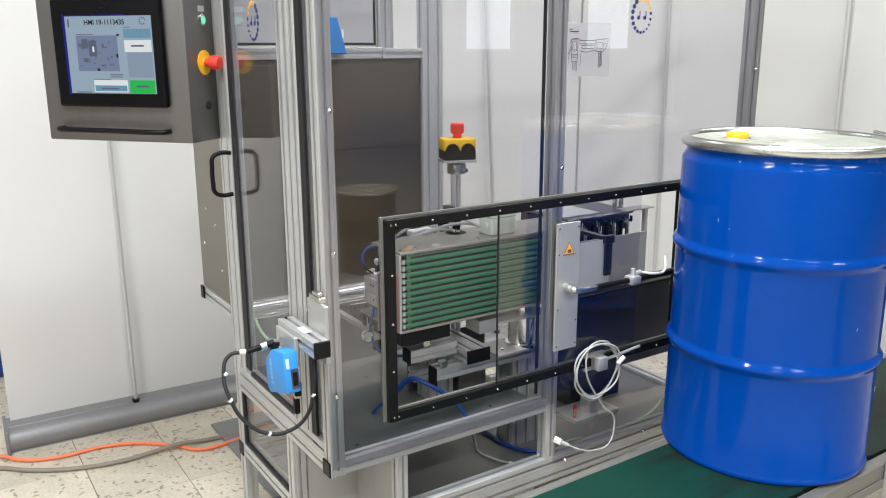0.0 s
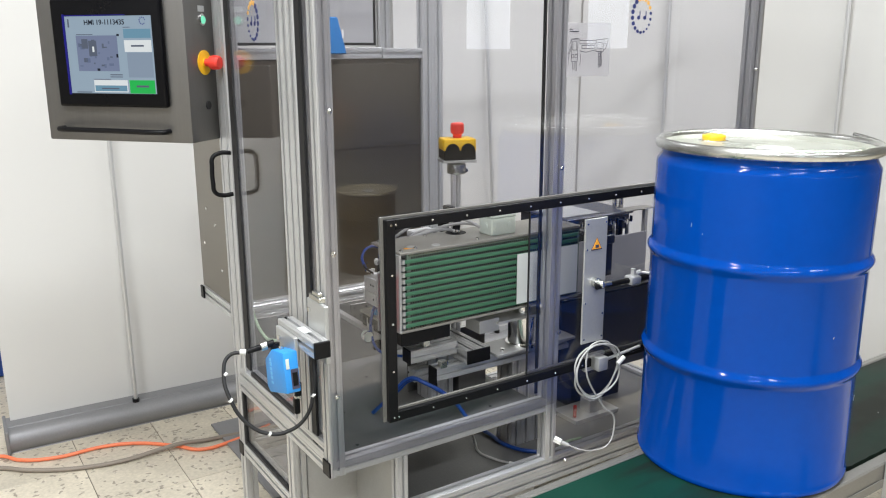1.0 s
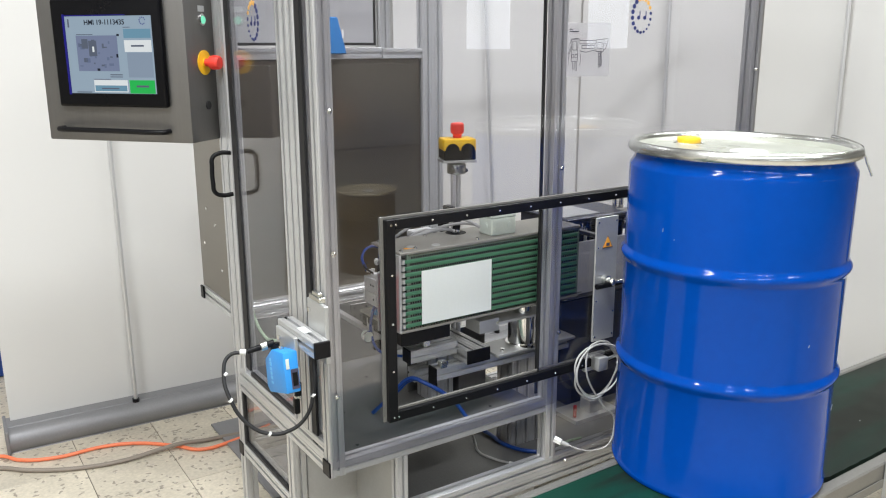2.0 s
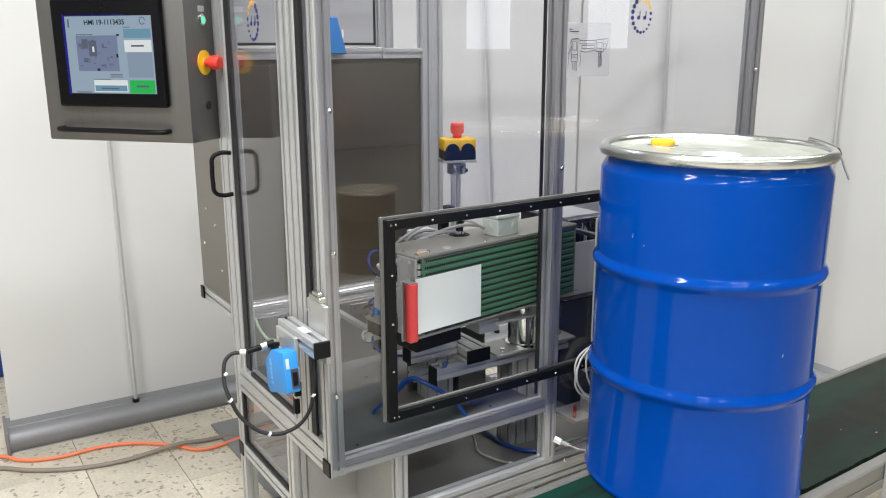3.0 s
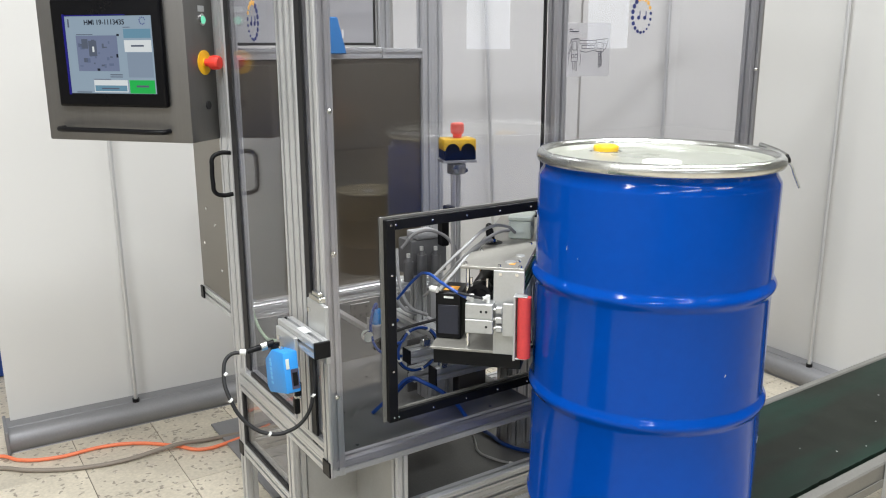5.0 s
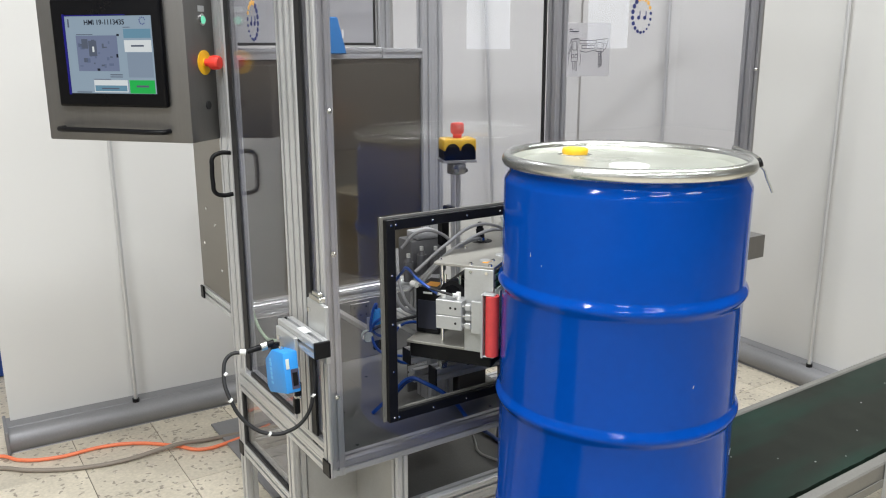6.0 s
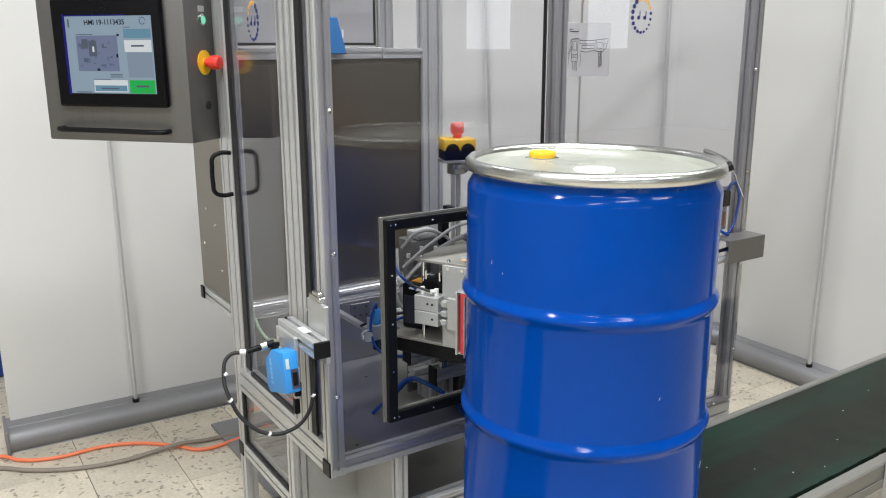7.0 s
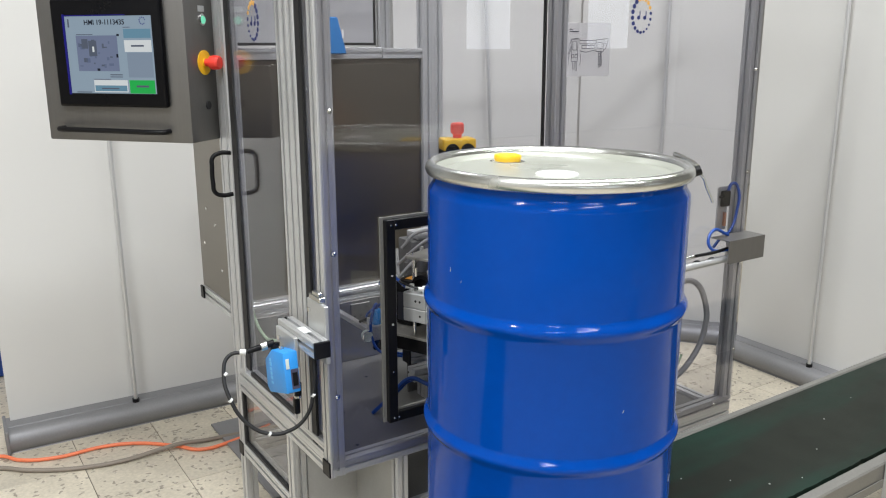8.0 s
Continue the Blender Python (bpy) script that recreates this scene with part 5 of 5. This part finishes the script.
part("lower_plug", C((0.712, 1.735, 0.70), (0.714, 1.735, 0.735), 0.0085, 14), BLACK, os_)
part("lower_plug", B((0.702, 1.73, 0.655), (0.716, 1.745, 0.70), 0.003), BLACK, os_)
part("plug_ring", C((0.712, 1.735, 0.698), (0.712, 1.735, 0.704), 0.0095, 14), ZINC, os_)
cable("earth_lead", [(0.83, 2.372, 1.10), (0.83, 2.370, 0.90), (0.83, 2.363, 0.781), (0.83, 2.34, 0.714), (0.83, 2.261, 0.673), (0.83, 2.152, 0.688), (0.86, 2.10, 0.68)], 0.005, TUBE_GREEN, label="green and yellow earth lead hanging inside", category="cable")

for q in ((0.558, 1.80, 0.77), (0.558, 1.77, 0.715), (0.63, 1.72, 0.63), (0.728, 1.68, 0.72)):
    part("cable_tie", C((q[0] - 0.002, q[1] + 0.001, q[2] + 0.002), (q[0] + 0.002, q[1] - 0.001, q[2] - 0.002), 0.0062, 12), WHITE, os_)

# ---- cables on the floor ----
cable("air_line", [(-0.6, 3.45, 0.008), (-0.2, 3.40, 0.008), (0.142, 3.315, 0.008), (0.203, 3.238, 0.008), (0.321, 3.185, 0.008), (0.485, 3.18, 0.008), (0.592, 3.143, 0.008), (0.725, 3.03, 0.008), (0.80, 2.945, 0.008), (0.914, 2.945, 0.008), (1.1, 3.0, 0.008)], 0.0072, ORANGE, label="orange air line lying on the tiles", category="hose")
cable("power_cable", [(-0.6, 3.35, 0.009), (0.0, 3.27, 0.009), (0.132, 3.21, 0.009), (0.224, 3.13, 0.009), (0.401, 3.04, 0.009), (0.543, 3.015, 0.010), (0.663, 3.01, 0.020), (0.745, 3.005, 0.024), (0.83, 3.005, 0.012), (0.912, 3.0, 0.009), (1.2, 2.95, 0.009)], 0.0084, TUBE_BROWN, label="taupe power cable lying on the tiles", category="cable")
solo("floor_plate", B((0.90, 2.45, 0.0), (1.5, 3.14, 0.010), 0.002), CASSETTE, "grey metal plate lying on the tiles", "plate")

# ---- drawing and round marks on the panes ----
dw = thing("drawing_sheet", (1.585, 1.701, 1.44), "paper sheet with a technical line drawing", "paper")
part("paper", B((1.508, 1.6995, 1.442), (1.664, 1.6998, 1.583)), DRAWING, dw)


def drawn(points, wide=0.0007):
    """One pen stroke on the sheet, through points in its own plane."""
    bm = bmesh.new()
    for (xa, za), (xb, zb) in zip(points, points[1:]):
        d = Vector((xb - xa, zb - za))
        o = Vector((-d.y, d.x)).normalized() * wide
        v = [bm.verts.new((x, 1.6990, z)) for x, z in ((xa + o.x, za + o.y), (xb + o.x, zb + o.y), (xb - o.x, zb - o.y), (xa - o.x, za - o.y))]
        bm.faces.new(v)
    part("drawn_line", bm, INK, dw)


def drawn_box(xa, za, xb, zb, wide=0.0007):
    drawn(((xa, za), (xb, za), (xb, zb), (xa, zb), (xa, za)), wide)


for q in ((1.523, 1.482, 1.545, 1.540), (1.527, 1.512, 1.541, 1.535), (1.524, 1.492, 1.532, 1.500), (1.536, 1.492, 1.544, 1.500), (1.552, 1.528, 1.610, 1.537), (1.560, 1.516, 1.606, 1.524),
          (1.612, 1.508, 1.640, 1.540), (1.618, 1.515, 1.634, 1.532), (1.622, 1.466, 1.628, 1.508), (1.630, 1.470, 1.634, 1.506), (1.640, 1.528, 1.655, 1.543), (1.528, 1.462, 1.534, 1.482), (1.538, 1.458, 1.543, 1.482)):
    drawn_box(*q)
drawn(((1.512, 1.470), (1.514, 1.50), (1.520, 1.512), (1.516, 1.528), (1.522, 1.540), (1.546, 1.543), (1.556, 1.536)))
drawn(((1.511, 1.500), (1.516, 1.512), (1.513, 1.520)))
drawn(((1.556, 1.502), (1.556, 1.480), (1.550, 1.470)))
drawn(((1.640, 1.512), (1.648, 1.516), (1.652, 1.528)))
drawn(((1.552, 1.510), (1.575, 1.506), (1.612, 1.512)))
for i in range(5):
    drawn(((1.6225, 1.472 + i * 0.007), (1.6275, 1.475 + i * 0.007)))
for xa, z, xb in ((1.514, 1.566, 1.526), (1.514, 1.560, 1.548)):
    drawn(((xa, z), (xb, z)), 0.0012)


def dot_mark(at, turn, flip):
    t = thing("dot_mark", at, "ring of navy and tan dots stuck on the pane", "sticker", turn=pose(*at, 0, 0, turn))
    for k in range(18):
        a = radians(20 * k + 8)
        r = 0.0030 + 0.0036 * abs(math.sin(a * 0.5 + 0.4))
        p = (flip * 0.036 * math.cos(a), 0, 0.046 * math.sin(a))
        part("dot", C(p, (p[0], -0.001, p[2]), r, 12), WARM if 15 < math.degrees(a) < 110 else NAVY, t)
    for s in (-1, 1):
        part("bar", C((s * 0.012, 0, -0.006), (s * 0.012, -0.001, -0.006), 0.0055, 14), NAVY, t)
        part("bar", B((s * 0.012 + 0.0035, -0.001, -0.01), (s * 0.012 + 0.006, 0, 0.012)), NAVY, t)


dot_mark((1.775, 1.6935, 1.605), 0, 1)
dot_mark((0.7855, 2.090, 1.587), -90, -1)


# ---- floor tiles ----
TS = 0.302
tile_floor = thing("floor", (2.2, 1.2, 0), "speckled beige terrazzo floor tiles with dark joints", "floor", kind="structure")
me = None
for i in range(-4, 16):
    for k in range(-8, 8):
        x, y = 0.396 + TS * i, 3.05 + TS * k
        if me is None:
            o = part("tile", B((0.0015, 0.0015, -0.012), (TS - 0.0015, TS - 0.0015, 0.0), 0.001), TERRAZZO, tile_floor)
            me = o
            o.location = (x, y, 0)
        else:
            share(me, "tile", (x, y, 0), tile_floor)

verts, faces = [], []
for i in range(-16, 42):
    for k in range(-37, 10):
        if -4 <= i < 16 and -8 <= k < 8:
            continue
        x, y, g = 0.396 + TS * i, 3.05 + TS * k, 0.0015
        if x < x0 or y < y0 or x + TS > x1 or y + TS > y1:
            continue
        n = len(verts)
        for z, e in ((-0.0035, g), (0.0, g + 0.001)):
            verts += [(x + e, y + e, z), (x + TS - e, y + e, z), (x + TS - e, y + TS - e, z), (x + e, y + TS - e, z)]
        faces += [(n + 4, n + 5, n + 6, n + 7)] + [(n + a, n + (a + 1) % 4, n + 4 + (a + 1) % 4, n + 4 + a) for a in range(4)]
rest = bpy.data.meshes.new("outer_tiles")
rest.from_pydata(verts, [], faces)
rest.materials.append(TERRAZZO)
ro = new("outer_tiles", rest)
ro.parent, ro.matrix_parent_inverse = tile_floor, SHIFT[tile_floor.name]
tagged(ro, "the rest of the terrazzo tiles", kind="stuff")


# ---- what moves ----
def motions():
    walk(drum, [(t, pose(DRUM_X0 - DRUM_V * t, DRUM_Y + DRUM_VY * t, BELT_Z + 0.0005, 0, DRUM_LEAN, 0)) for t in (0.0, 4.0, 8.0)])
    walk(belt, [(t, LINE @ pose(-DRUM_V * t, 0, 0)) for t in (0.0, 4.0, 8.0)])
    walk(door, [(t, pose(x, 0, 0)) for t, x in ((0.0, 0.0), (0.5, 0.054), (1.0, 0.105), (1.35, 0.138), (1.5, 0.144), (1.7, 0.147), (4.0, 0.147), (8.0, 0.147))])
    swing = ((0.0, 0.0), (2.5, 0.0), (2.8, 3.0), (3.0, 7.5), (3.2, 13.5), (3.5, 27.2), (3.7, 36.5), (4.0, 43.7), (4.5, 45.3), (4.7, 45.4), (5.2, 42.0), (5.8, 36.2), (6.0, 34.6), (6.5, 30.8), (7.0, 27.0), (7.5, 24.6), (8.0, 22.6))
    walk(carriage, [(t, pose(0, y, 0)) for t, y in ((0.0, 0.045), (2.25, 0.045), (2.6, 0.0), (8.0, 0.0))])

    def eased(rows, t):
        """A smooth curve through the rows."""
        def slope(i):
            if i == 0 or i == len(rows) - 1:
                return 0.0
            a, b = (rows[i][1] - rows[i - 1][1]) / (rows[i][0] - rows[i - 1][0]), (rows[i + 1][1] - rows[i][1]) / (rows[i + 1][0] - rows[i][0])
            return 0.0 if a * b <= 0 else 2 * a * b / (a + b)
        for i in range(len(rows) - 1):
            (ta, a), (tb, b) = rows[i], rows[i + 1]
            if t <= tb:
                u, h = (t - ta) / (tb - ta), tb - ta
                return a * (1 + 2 * u) * (1 - u) ** 2 + b * u * u * (3 - 2 * u) + h * slope(i) * u * (1 - u) ** 2 + h * slope(i + 1) * u * u * (u - 1)
        return rows[-1][1]

    walk(ap, [(k * 0.1, pose(PIVOT[0], PIVOT[1], 0, 0, 0, eased(swing, k * 0.1))) for k in range(81)])

    # label travel along the belts: its leading edge, in the applicator's space
    feed = ((0.0, 0.06), (0.5, -0.003), (0.75, -0.032), (1.0, -0.074), (1.25, -0.142), (1.5, -0.216), (2.3, -0.458), (2.4, -0.462), (8.0, -0.462))
    for i, s in enumerate(strips):
        leave = 5.0 + 0.3 * i
        rows = []
        for k in range(81):
            t = k * 0.1
            if t < leave:
                lead = eased(feed, t) + SW * (i + 0.5)
                if t > 4.9:
                    lead -= min(SW * i, SW / 0.3 * (t - 4.9))
                m = pose(PIVOT[0], PIVOT[1], 0, 0, 0, eased(swing, t)) @ pose(lead, FY - 0.0018, 0)
            else:
                c = pose(DRUM_X0 - DRUM_V * t, DRUM_Y + DRUM_VY * t, 0)
                a = radians(137 - 5.0 * i)
                m = c @ pose((R + 0.0012) * math.cos(a), (R + 0.0012) * math.sin(a), 0, 0, 0, 47 - 5.0 * i)
            rows.append((t, m))
        walk(s, rows)


motions()
